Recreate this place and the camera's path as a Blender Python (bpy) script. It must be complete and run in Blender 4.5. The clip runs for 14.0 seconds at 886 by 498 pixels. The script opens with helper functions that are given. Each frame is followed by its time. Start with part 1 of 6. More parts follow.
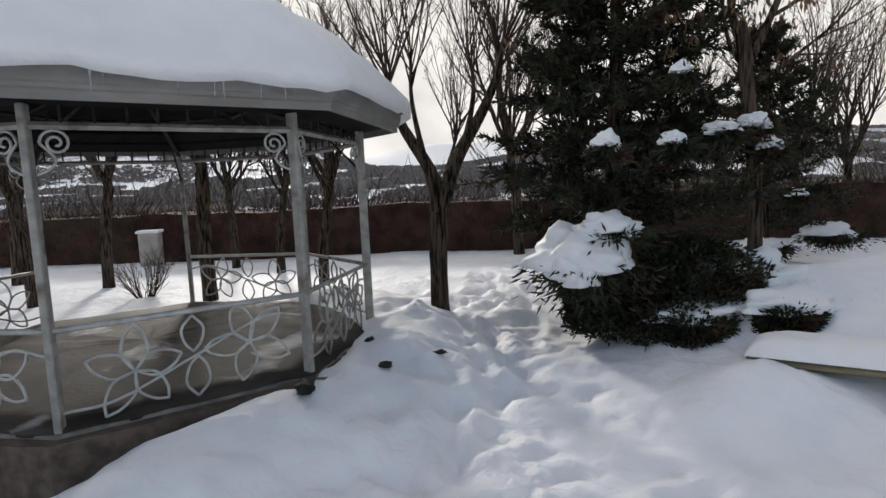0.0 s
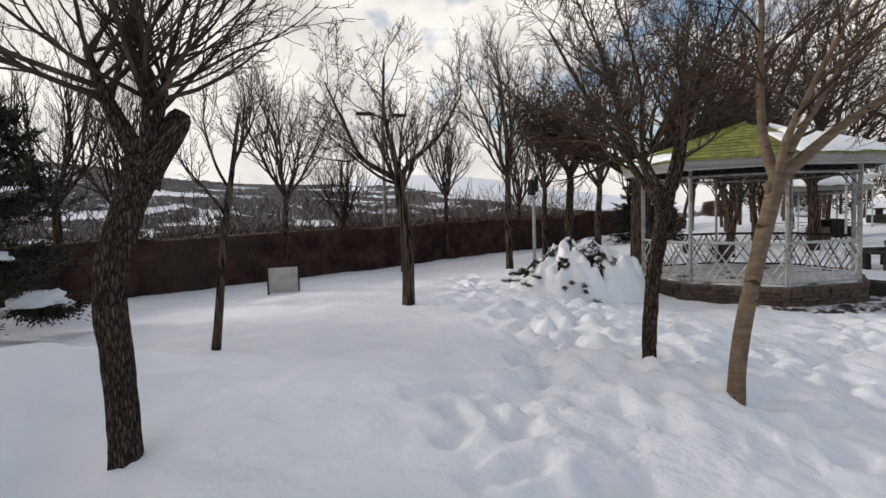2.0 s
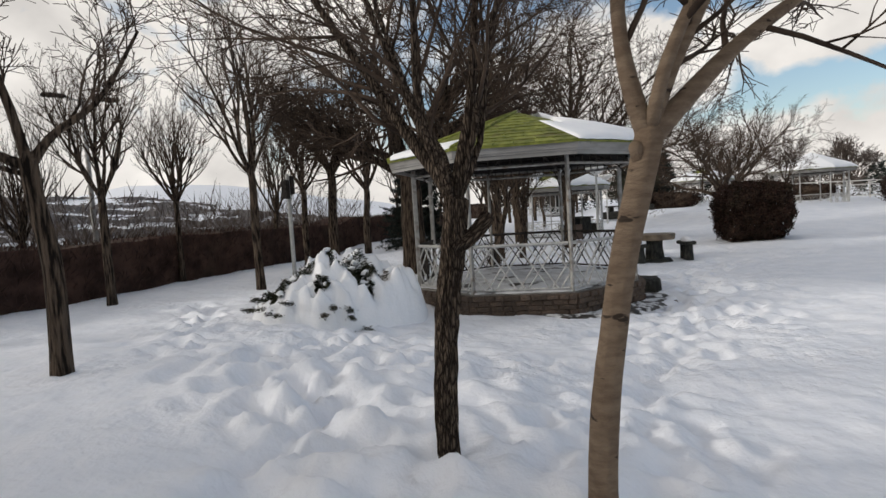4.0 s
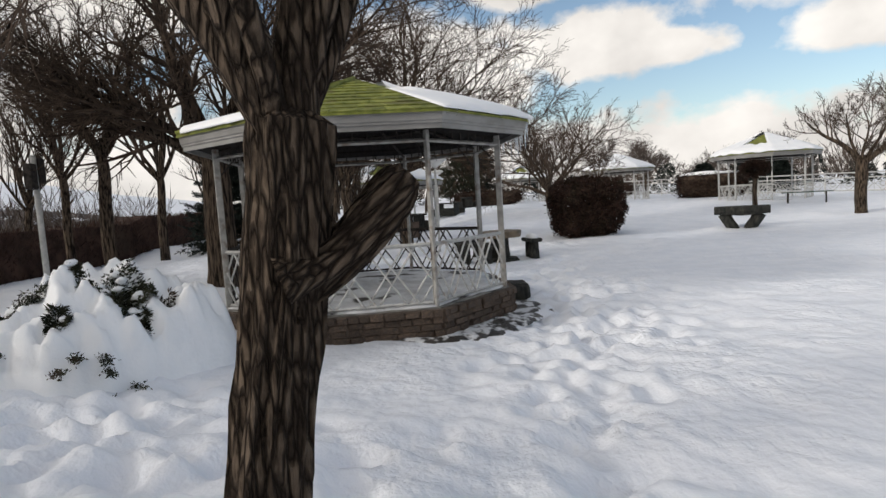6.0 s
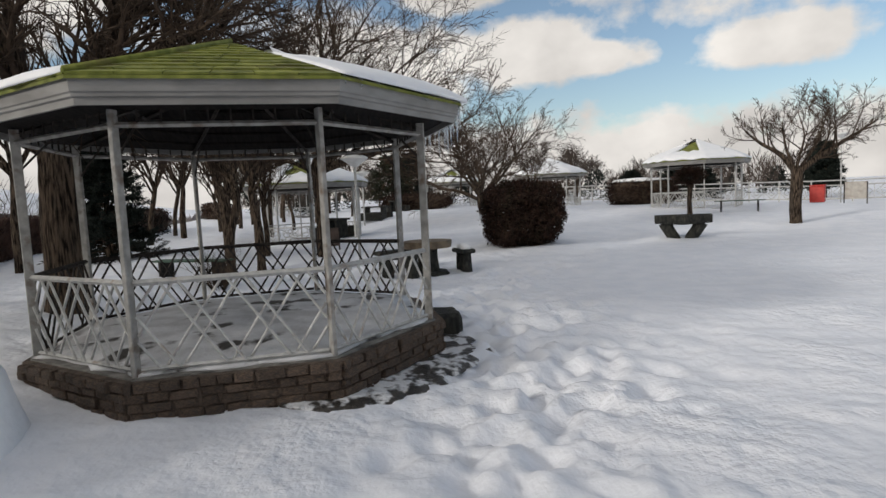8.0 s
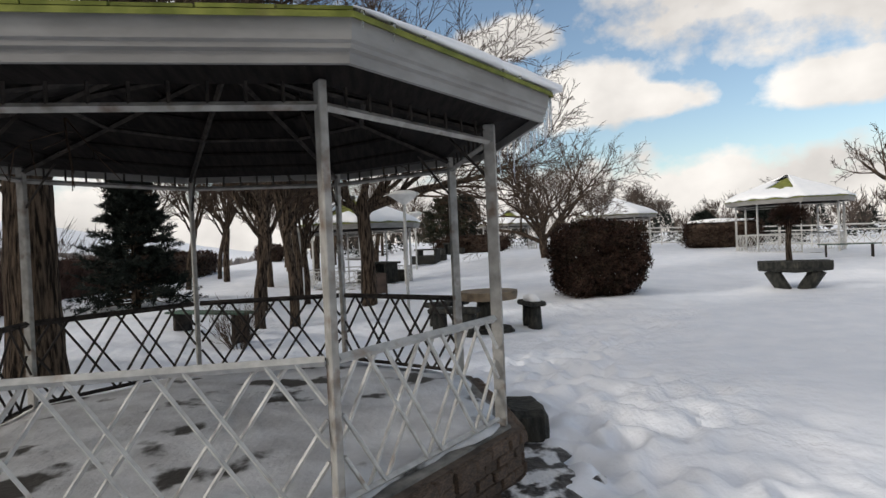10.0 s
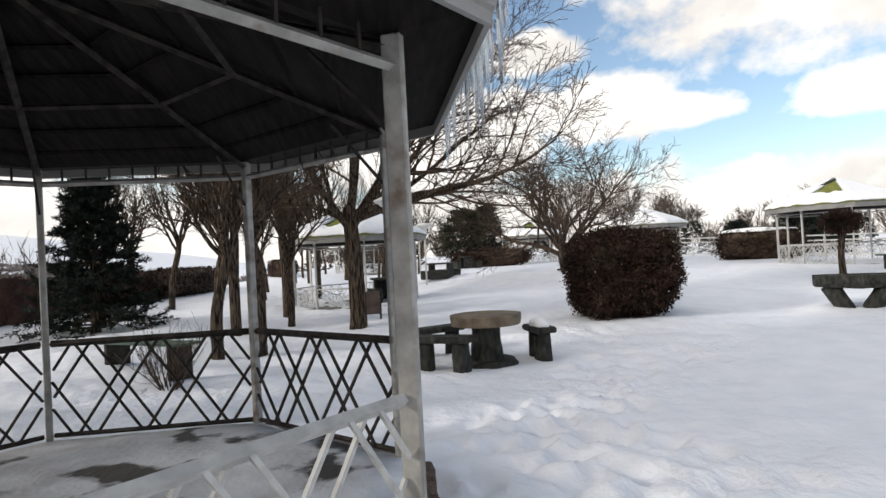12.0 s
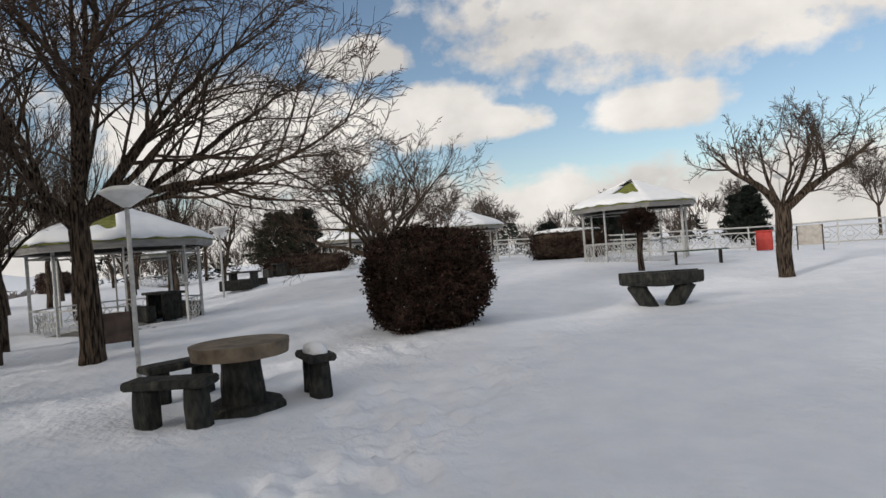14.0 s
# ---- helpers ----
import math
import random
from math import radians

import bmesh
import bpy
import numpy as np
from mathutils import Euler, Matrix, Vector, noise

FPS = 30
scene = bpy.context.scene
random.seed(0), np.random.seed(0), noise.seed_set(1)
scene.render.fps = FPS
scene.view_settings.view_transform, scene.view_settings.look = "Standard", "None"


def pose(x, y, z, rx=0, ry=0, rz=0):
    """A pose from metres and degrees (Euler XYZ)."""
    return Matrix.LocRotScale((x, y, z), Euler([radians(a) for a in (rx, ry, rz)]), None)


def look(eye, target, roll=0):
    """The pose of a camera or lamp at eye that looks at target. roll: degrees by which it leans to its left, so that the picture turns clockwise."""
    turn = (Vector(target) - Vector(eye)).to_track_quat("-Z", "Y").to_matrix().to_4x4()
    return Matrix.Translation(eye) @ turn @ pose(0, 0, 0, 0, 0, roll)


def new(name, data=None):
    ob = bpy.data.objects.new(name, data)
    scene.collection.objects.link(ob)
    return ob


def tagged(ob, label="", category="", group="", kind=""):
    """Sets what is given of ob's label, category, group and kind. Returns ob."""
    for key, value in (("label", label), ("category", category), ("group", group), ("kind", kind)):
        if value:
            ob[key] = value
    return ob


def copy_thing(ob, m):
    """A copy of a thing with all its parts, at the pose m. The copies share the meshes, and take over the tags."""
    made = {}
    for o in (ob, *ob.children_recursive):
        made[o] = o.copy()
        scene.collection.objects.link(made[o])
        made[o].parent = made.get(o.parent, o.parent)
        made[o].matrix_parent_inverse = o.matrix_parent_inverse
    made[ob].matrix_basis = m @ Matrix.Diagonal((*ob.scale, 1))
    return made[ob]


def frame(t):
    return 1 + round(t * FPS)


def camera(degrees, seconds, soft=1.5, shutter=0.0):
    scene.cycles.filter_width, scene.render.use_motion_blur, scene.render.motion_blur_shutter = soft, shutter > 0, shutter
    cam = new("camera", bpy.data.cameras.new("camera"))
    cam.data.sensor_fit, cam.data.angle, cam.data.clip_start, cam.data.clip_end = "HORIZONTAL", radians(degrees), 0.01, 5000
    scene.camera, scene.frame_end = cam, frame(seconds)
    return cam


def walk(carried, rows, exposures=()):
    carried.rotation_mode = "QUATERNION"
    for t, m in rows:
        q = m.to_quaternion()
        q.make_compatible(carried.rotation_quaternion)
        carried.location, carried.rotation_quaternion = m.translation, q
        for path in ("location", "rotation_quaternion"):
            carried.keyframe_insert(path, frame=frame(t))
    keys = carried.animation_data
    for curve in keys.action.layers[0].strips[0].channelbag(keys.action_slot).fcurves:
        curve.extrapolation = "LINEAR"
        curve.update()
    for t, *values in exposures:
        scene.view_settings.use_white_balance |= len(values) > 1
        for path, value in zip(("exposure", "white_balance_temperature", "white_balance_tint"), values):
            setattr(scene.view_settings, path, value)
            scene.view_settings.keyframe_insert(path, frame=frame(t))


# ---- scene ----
cam = camera(74.3, 14.0)
METRES, EYE, TILT, LEAN, TURN = 15.0, 1.6, 0.0, 0.0, 0.0
ROWS = [
    (0.0, 0.0, 0.0, 0.0, -0.28, -6.15, 2.61),
    (0.5, 0.0363, 0.0116, -0.0007, -10.92, -5.1, 2.1),
    (1.0, 0.0828, 0.0113, -0.0013, -25.27, -3.98, 1.58),
    (1.5, 0.1225, 0.0109, 0.0002, -40.79, -3.26, 1.78),
    (2.0, 0.1612, 0.0137, 0.0032, -55.58, -3.64, 1.81),
    (2.5, 0.1996, 0.0181, -0.0001, -64.19, -3.77, 2.5),
    (5.0, 0.3876, 0.0882, -0.0051, -87.16, -4.16, 3.58),
    (5.5, 0.4234, 0.092, -0.0079, -93.0, -4.51, 3.58),
    (6.0, 0.4525, 0.0908, -0.0079, -94.83, -5.09, 3.57),
    (6.5, 0.4863, 0.0811, -0.0091, -96.97, -5.49, 3.62),
    (7.0, 0.516, 0.0735, -0.0078, -98.6, -5.46, 3.47),
    (7.5, 0.543, 0.0685, -0.0048, -99.72, -5.39, 3.09),
    (8.0, 0.5705, 0.0643, -0.0069, -101.52, -5.16, 2.69),
    (8.5, 0.6057, 0.0611, -0.0073, -102.72, -4.1, 2.34),
    (9.0, 0.6425, 0.0582, -0.007, -101.33, -3.13, 2.39),
    (11.5, 0.7889, 0.0167, -0.0097, -91.21, 0.92, 2.52),
    (12.0, 0.8189, -0.0007, -0.0101, -93.74, 0.69, 3.04),
    (12.5, 0.8458, -0.0213, -0.0131, -99.81, 0.17, 3.50),
    (13.0, 0.8739, -0.0407, -0.0134, -102.96, 0.17, 3.84),
    (13.5, 0.9030, -0.0596, -0.0131, -107.43, 0.11, 4.18),
    (14.0, 0.9357, -0.0718, -0.0139, -110.18, 0.11, 4.35),
]
walk(cam, [(t, pose(0, 0, EYE, TILT, LEAN, TURN) @ pose(METRES * x, METRES * y, METRES * z, 90 + pitch, roll, yaw)) for t, x, y, z, yaw, pitch, roll in ROWS],
     [(0.0, 0.16), (0.6, 0.33), (1.0, 0.41), (1.5, 0.32), (2.5, 0.02), (3.0, 0.02), (5.0, 0.0), (5.5, 0.10), (6.5, 0.05), (7.0, -0.07), (8.0, -0.14), (9.0, -0.17), (11.5, 0.6), (12.0, 0.5), (12.5, 0.35), (13.0, 0.1), (14.0, -0.1)])

# ---- world and sun ----
SUN_EL, SUN_AZ = 20.0, -17.0          # degrees above the horizon, degrees from +y towards +x
world = bpy.data.worlds.new("winter_sky")
scene.world = world
world.use_nodes = True


def build_sky():
    nt = world.node_tree
    nt.nodes.clear()
    N, L = nt.nodes.new, nt.links.new
    out, bg = N("ShaderNodeOutputWorld"), N("ShaderNodeBackground")
    sky = N("ShaderNodeTexSky")
    sky.sky_type, sky.sun_disc = "NISHITA", False
    sky.sun_elevation, sky.sun_rotation = radians(SUN_EL), radians(SUN_AZ)
    sky.air_density, sky.dust_density = 1.0, 0.6
    co, sep = N("ShaderNodeTexCoord"), N("ShaderNodeSeparateXYZ")
    L(co.outputs["Generated"], sep.inputs[0])

    def math_node(op, a, b=None, clamp=False):
        n = N("ShaderNodeMath")
        n.operation, n.use_clamp = op, clamp
        for i, v in enumerate((a, b)):
            if v is None:
                continue
            if isinstance(v, (int, float)):
                n.inputs[i].default_value = v
            else:
                L(v, n.inputs[i])
        return n.outputs[0]

    az = math_node("MULTIPLY", math_node("ARCTAN2", sep.outputs[0], sep.outputs[1]), 57.2958)     # degrees from +y towards +x
    el = math_node("MULTIPLY", math_node("ARCSINE", sep.outputs[2]), 57.2958)
    comb = N("ShaderNodeCombineXYZ")
    L(math_node("MULTIPLY", az, 0.078), comb.inputs[0])
    L(math_node("MULTIPLY", el, 0.10), comb.inputs[1])
    edge, soft = N("ShaderNodeTexNoise"), N("ShaderNodeTexNoise")
    edge.inputs["Scale"].default_value, edge.inputs["Detail"].default_value, edge.inputs["Roughness"].default_value = 3.2, 7.0, 0.55
    soft.inputs["Scale"].default_value, soft.inputs["Detail"].default_value = 1.3, 5.0
    L(comb.outputs[0], edge.inputs["Vector"])
    L(comb.outputs[0], soft.inputs["Vector"])
    # overcast towards the low sun, opening to broken cloud on the other side
    veil = math_node("ADD", 0.42, math_node("MULTIPLY", math_node("COSINE", math_node("MULTIPLY", math_node("ADD", az, 30.0), 0.0174533)), 0.75))
    dens = math_node("MAXIMUM", veil, math_node("MULTIPLY", math_node("SUBTRACT", 8.5, el), 0.14))
    for a, e, w, h in CLOUDS:
        dx = math_node("DIVIDE", math_node("SUBTRACT", az, a), w)
        dy = math_node("DIVIDE", math_node("SUBTRACT", el, e), h)
        r = math_node("SQRT", math_node("ADD", math_node("MULTIPLY", dx, dx), math_node("MULTIPLY", dy, dy)))
        dens = math_node("MAXIMUM", dens, math_node("SUBTRACT", 1.25, r))
    dens = math_node("ADD", dens, math_node("MULTIPLY", math_node("SUBTRACT", edge.outputs[0], 0.5), 1.25))
    ramp = N("ShaderNodeValToRGB")
    ramp.color_ramp.elements[0].position, ramp.color_ramp.elements[1].position = 0.14, 0.46
    L(dens, ramp.inputs[0])
    tone = N("ShaderNodeValToRGB")
    tone.color_ramp.elements[0].position, tone.color_ramp.elements[1].position = 0.35, 0.70
    tone.color_ramp.elements[0].color = (0.66, 0.63, 0.60, 1)
    tone.color_ramp.elements[1].color = (1.0, 0.955, 0.90, 1)
    L(soft.outputs[0], tone.inputs[0])
    scl = N("ShaderNodeVectorMath")
    scl.operation = "SCALE"
    scl.inputs[3].default_value = SKY_GAIN
    L(sky.outputs[0], scl.inputs[0])
    mix = N("ShaderNodeMixRGB")
    L(ramp.outputs[0], mix.inputs[0])
    L(scl.outputs[0], mix.inputs[1])
    L(tone.outputs[0], mix.inputs[2])
    L(mix.outputs[0], bg.inputs[0])
    bg.inputs[1].default_value = 1.0
    L(bg.outputs[0], out.inputs[0])


# broken clouds: bearing, height above the horizon, half width and half height in degrees
CLOUDS = ((109.5, 12.9, 9.0, 3.2), (116.0, 12.0, 5.0, 1.8), (138.0, 21.5, 27.0, 7.5), (131.5, 11.5, 6.5, 2.2), (92.0, 11.0, 13.0, 6.0), (103.0, 18.5, 5.5, 2.0), (170.0, 16.0, 16.0, 6.0), (200.0, 30.0, 20.0, 9.0), (75.0, 30.0, 15.0, 6.0), (66.0, 18.0, 10.0, 4.0), (20.0, 50.0, 60.0, 14.0), (120.0, 52.0, 30.0, 9.0))
SKY_GAIN = 0.13
build_sky()
lamp = bpy.data.lights.new("sun", "SUN")
lamp.energy, lamp.angle, lamp.color = 2.0, radians(6), (1.0, 0.94, 0.86)
sun = new("sun", lamp)
sun.matrix_world = look((0, 0, 0), (-math.sin(radians(SUN_AZ)) * math.cos(radians(SUN_EL)), -math.cos(radians(SUN_AZ)) * math.cos(radians(SUN_EL)), -math.sin(radians(SUN_EL))))


# ---- materials ----
def material(name, c1, c2, rough=0.8, scale=6.0, stretch=(1, 1, 1), bump=0.2, bump_scale=None, metal=0.0, detail=5.0, c3=None, c3_scale=1.3, c3_at=(0.52, 0.68), sub=0.0, random=0.0, dist=0.02, world_space=False, spec=0.5, island=0.0, ramp=(0.36, 0.64)):
    """Two-colour noise with an optional third colour in larger blotches, and fine relief."""
    m = bpy.data.materials.new(name)
    m.use_nodes = True
    nt = m.node_tree
    N, L = nt.nodes.new, nt.links.new
    b = nt.nodes["Principled BSDF"]
    co, mp = N("ShaderNodeTexCoord"), N("ShaderNodeMapping")
    mp.inputs["Scale"].default_value = stretch
    if world_space:
        geo = N("ShaderNodeNewGeometry")
        L(geo.outputs["Position"], mp.inputs[0])
    else:
        L(co.outputs["Object"], mp.inputs[0])
    n1 = N("ShaderNodeTexNoise")
    n1.inputs["Scale"].default_value, n1.inputs["Detail"].default_value = scale, detail
    L(mp.outputs[0], n1.inputs["Vector"])
    r1 = N("ShaderNodeValToRGB")
    r1.color_ramp.elements[0].position, r1.color_ramp.elements[1].position = ramp
    r1.color_ramp.elements[0].color, r1.color_ramp.elements[1].color = (*c1, 1), (*c2, 1)
    L(n1.outputs[0], r1.inputs[0])
    col = r1.outputs[0]
    if c3:
        n2 = N("ShaderNodeTexNoise")
        n2.inputs["Scale"].default_value, n2.inputs["Detail"].default_value = c3_scale, 6.0
        L(mp.outputs[0], n2.inputs["Vector"])
        r2 = N("ShaderNodeValToRGB")
        r2.color_ramp.elements[0].position, r2.color_ramp.elements[1].position = c3_at
        r2.color_ramp.elements[0].color, r2.color_ramp.elements[1].color = (0, 0, 0, 1), (1, 1, 1, 1)
        L(n2.outputs[0], r2.inputs[0])
        mx = N("ShaderNodeMixRGB")
        mx.inputs[2].default_value = (*c3, 1)
        L(r2.outputs[0], mx.inputs[0])
        L(col, mx.inputs[1])
        col = mx.outputs[0]
    if island:
        geo2, hsv2, mr2 = N("ShaderNodeNewGeometry"), N("ShaderNodeHueSaturation"), N("ShaderNodeMapRange")
        mr2.inputs["To Min"].default_value, mr2.inputs["To Max"].default_value = 1 - island, 1 + island
        L(geo2.outputs["Random Per Island"], mr2.inputs[0])
        L(mr2.outputs[0], hsv2.inputs["Value"])
        L(col, hsv2.inputs["Color"])
        col = hsv2.outputs[0]
    if random:
        info, hsv, mr = N("ShaderNodeObjectInfo"), N("ShaderNodeHueSaturation"), N("ShaderNodeMapRange")
        mr.inputs["To Min"].default_value, mr.inputs["To Max"].default_value = 1 - random, 1 + random
        L(info.outputs["Random"], mr.inputs[0])
        L(mr.outputs[0], hsv.inputs["Value"])
        L(col, hsv.inputs["Color"])
        col = hsv.outputs[0]
    L(col, b.inputs["Base Color"])
    b.inputs["Roughness"].default_value, b.inputs["Metallic"].default_value = rough, metal
    b.inputs["Specular IOR Level"].default_value = spec
    if sub:
        b.inputs["Subsurface Weight"].default_value, b.inputs["Subsurface Radius"].default_value = sub, (0.05, 0.06, 0.08)
    if bump:
        n3, bp = N("ShaderNodeTexNoise"), N("ShaderNodeBump")
        n3.inputs["Scale"].default_value, n3.inputs["Detail"].default_value = bump_scale or scale * 3, 6.0
        L(mp.outputs[0], n3.inputs["Vector"])
        bp.inputs["Strength"].default_value, bp.inputs["Distance"].default_value = bump, dist
        L(n3.outputs[0], bp.inputs["Height"])
        L(bp.outputs[0], b.inputs["Normal"])
    return m


SNOW = material("snow", (0.77, 0.80, 0.86), (0.84, 0.86, 0.91), 0.65, 2.2, bump=0.42, bump_scale=8, dist=0.05, spec=0.25, world_space=True)


def trodden_patches(m):
    """Adds patches of finer broken crust between smooth stretches of snow."""
    nt = m.node_tree
    N, L = nt.nodes.new, nt.links.new
    geo, crumb, where, ramp, mul, bp = N("ShaderNodeNewGeometry"), N("ShaderNodeTexNoise"), N("ShaderNodeTexNoise"), N("ShaderNodeValToRGB"), N("ShaderNodeMath"), N("ShaderNodeBump")
    crumb.inputs["Scale"].default_value, crumb.inputs["Detail"].default_value, crumb.inputs["Roughness"].default_value = 10.0, 3.0, 0.5
    where.inputs["Scale"].default_value, where.inputs["Detail"].default_value = 0.55, 4.0
    ramp.color_ramp.elements[0].position, ramp.color_ramp.elements[1].position = 0.44, 0.66
    mul.operation = "MULTIPLY"
    for n in (crumb, where):
        L(geo.outputs["Position"], n.inputs["Vector"])
    L(where.outputs[0], ramp.inputs[0])
    L(crumb.outputs[0], mul.inputs[0])
    L(ramp.outputs[0], mul.inputs[1])
    L(mul.outputs[0], bp.inputs["Height"])
    bp.inputs["Strength"].default_value, bp.inputs["Distance"].default_value = 0.65, 0.07
    normal = nt.nodes["Principled BSDF"].inputs["Normal"]
    L(normal.links[0].from_socket, bp.inputs["Normal"])
    L(bp.outputs[0], normal)


trodden_patches(SNOW)
ROOFSNOW = material("roof_snow", (0.82, 0.84, 0.87), (0.87, 0.88, 0.90), 0.6, 4.0, bump=0.35, bump_scale=16, spec=0.25)
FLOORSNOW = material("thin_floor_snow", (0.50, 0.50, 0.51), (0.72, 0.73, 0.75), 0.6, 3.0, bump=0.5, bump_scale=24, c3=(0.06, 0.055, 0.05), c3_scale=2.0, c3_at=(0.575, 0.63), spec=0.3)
WETFLOOR = material("wet_dark_floor", (0.018, 0.015, 0.013), (0.06, 0.052, 0.045), 0.7, 2.0, bump=0.4, bump_scale=20, c3=(0.62, 0.62, 0.63), c3_scale=1.1, c3_at=(0.60, 0.70), dist=0.01, spec=0.2)
WETSOIL = material("wet_soil", (0.02, 0.018, 0.016), (0.06, 0.052, 0.045), 0.5, 6.0, bump=0.9, bump_scale=18, c3=(0.72, 0.73, 0.75), c3_scale=7.0, c3_at=(0.47, 0.56), dist=0.04)
BARK = material("bark_dark", (0.011, 0.008, 0.006), (0.125, 0.092, 0.067), 0.95, 11.0, (3, 3, 0.35), 1.0, 18, c3=(0.06, 0.05, 0.04), c3_scale=2.5, c3_at=(0.56, 0.75), dist=0.06, spec=0.15, ramp=(0.40, 0.60))


def furrowed_bark(name, groove, ridge, worn):
    """Long bark plates parted by dark furrows."""
    m = material(name, ridge, worn, 0.95, 70.0, (1, 1, 0.35), 0.0, spec=0.12, detail=8.0)
    nt = m.node_tree
    N, L = nt.nodes.new, nt.links.new
    b = nt.nodes["Principled BSDF"]
    co, mp, warp, add, vor = N("ShaderNodeTexCoord"), N("ShaderNodeMapping"), N("ShaderNodeTexNoise"), N("ShaderNodeMixRGB"), N("ShaderNodeTexVoronoi")
    mp.inputs["Scale"].default_value = (66, 66, 12.5)
    warp.inputs["Scale"].default_value, warp.inputs["Detail"].default_value = 0.8, 6.0
    add.blend_type = "ADD"
    add.inputs[0].default_value = 2.6
    vor.feature = "DISTANCE_TO_EDGE"
    vor.inputs["Scale"].default_value = 1.0
    L(co.outputs["Object"], mp.inputs[0])
    L(mp.outputs[0], warp.inputs["Vector"])
    L(mp.outputs[0], add.inputs[1])
    L(warp.outputs["Color"], add.inputs[2])
    L(add.outputs[0], vor.inputs["Vector"])
    ramp = N("ShaderNodeValToRGB")
    ramp.color_ramp.elements[0].position, ramp.color_ramp.elements[1].position = 0.0, 0.22
    L(vor.outputs["Distance"], ramp.inputs[0])
    mix = N("ShaderNodeMixRGB")
    mix.inputs[1].default_value = (*groove, 1)
    L(ramp.outputs[0], mix.inputs[0])
    L(b.inputs["Base Color"].links[0].from_socket, mix.inputs[2])
    L(mix.outputs[0], b.inputs["Base Color"])
    fine, hsum, bp = N("ShaderNodeTexNoise"), N("ShaderNodeMixRGB"), N("ShaderNodeBump")
    fine.inputs["Scale"].default_value, fine.inputs["Detail"].default_value = 1.8, 8.0
    L(mp.outputs[0], fine.inputs["Vector"])
    hsum.inputs[0].default_value = 0.45
    L(ramp.outputs[0], hsum.inputs[1])
    L(fine.outputs[0], hsum.inputs[2])
    bp.inputs["Strength"].default_value, bp.inputs["Distance"].default_value = 1.0, 0.028
    L(hsum.outputs[0], bp.inputs["Height"])
    L(bp.outputs[0], b.inputs["Normal"])
    return m


BARK_FURROW = furrowed_bark("bark_furrowed", (0.018, 0.013, 0.010), (0.062, 0.046, 0.034), (0.155, 0.118, 0.088))
BARK_LIGHT = material("bark_smooth_tan", (0.125, 0.088, 0.060), (0.19, 0.140, 0.097), 0.85, 9.0, (1.0, 1.0, 3.0), 0.7, 34, c3=(0.035, 0.025, 0.018), c3_scale=7.0, c3_at=(0.63, 0.66), dist=0.015, spec=0.2)
TWIG = material("twig_bark", (0.035, 0.025, 0.019), (0.095, 0.068, 0.05), 0.85, 5.0, bump=0, spec=0.12)
TWIG_FAR = material("twig_bark_grey", (0.05, 0.039, 0.034), (0.11, 0.088, 0.074), 0.9, 3.0, bump=0, spec=0.12)
NEEDLE = material("pine_needles", (0.015, 0.018, 0.012), (0.048, 0.050, 0.030), 0.65, 6.0, bump=0, c3=(0.075, 0.040, 0.024), c3_scale=1.8, c3_at=(0.56, 0.70), island=0.5, spec=0.12)
NEEDLE2 = material("fir_needles", (0.010, 0.014, 0.012), (0.026, 0.033, 0.027), 0.65, 5.0, bump=0, island=0.4, spec=0.12)
RUST_LEAF = material("hedge_twigs", (0.026, 0.015, 0.012), (0.070, 0.040, 0.030), 0.85, 2.5, bump=0, c3=(0.05, 0.035, 0.025), c3_scale=0.6, island=0.35, spec=0.12)
BUSH_LEAF = material("shrub_leaves", (0.015, 0.009, 0.007), (0.056, 0.031, 0.023), 0.6, 7.0, bump=0, c3=(0.02, 0.017, 0.010), c3_scale=2.5, island=0.7, spec=0.12)
DRYLEAF = material("dry_leaves", (0.10, 0.055, 0.03), (0.16, 0.09, 0.05), 0.8, 8.0, bump=0)
PAINT = material("white_painted_steel", (0.36, 0.36, 0.35), (0.50, 0.50, 0.485), 0.55, 14.0, bump=0.15, c3=(0.28, 0.22, 0.17), c3_scale=6, c3_at=(0.62, 0.76), dist=0.004)
PAINT_WORN = material("worn_grey_paint", (0.22, 0.215, 0.20), (0.35, 0.34, 0.32), 0.65, 12.0, bump=0.25, c3=(0.14, 0.10, 0.075), c3_scale=7, c3_at=(0.56, 0.70), dist=0.004)
# dark metal, and painted rails and braces whose shade is coloured in
DARKSTEEL_AND_SHADE = material("dark_steel_and_shaded_rail", (0.018, 0.016, 0.015), (0.05, 0.043, 0.038), 0.7, 14.0, bump=0.2, dist=0.004, spec=0.12)
FASCIA = material("fascia_grey_white", (0.185, 0.180, 0.172), (0.26, 0.255, 0.245), 0.6, 3.0, (1, 1, 3), 0.08, 20, c3=(0.19, 0.18, 0.17), c3_scale=1.6, dist=0.004)
# brown boards coloured near-black; the shade under the roof is put in
SOFFIT = material("soffit_boards_with_shade", (0.0036, 0.0030, 0.0027), (0.0132, 0.0102, 0.0090), 0.85, 5.0, (1, 6, 1), 0.3, 14, dist=0.01, spec=0.12)
SHINGLE = material("mossy_green_shingle", (0.10, 0.118, 0.014), (0.195, 0.21, 0.04), 0.85, 9.0, bump=0.4, bump_scale=60, c3=(0.10, 0.085, 0.03), c3_scale=3.0, c3_at=(0.55, 0.72), random=0.22, dist=0.006)
STONE = material("plinth_stone", (0.045, 0.031, 0.023), (0.125, 0.086, 0.060), 0.85, 9.0, bump=0.7, bump_scale=30, c3=(0.05, 0.04, 0.035), c3_scale=5, c3_at=(0.55, 0.68), random=0.28, dist=0.015)
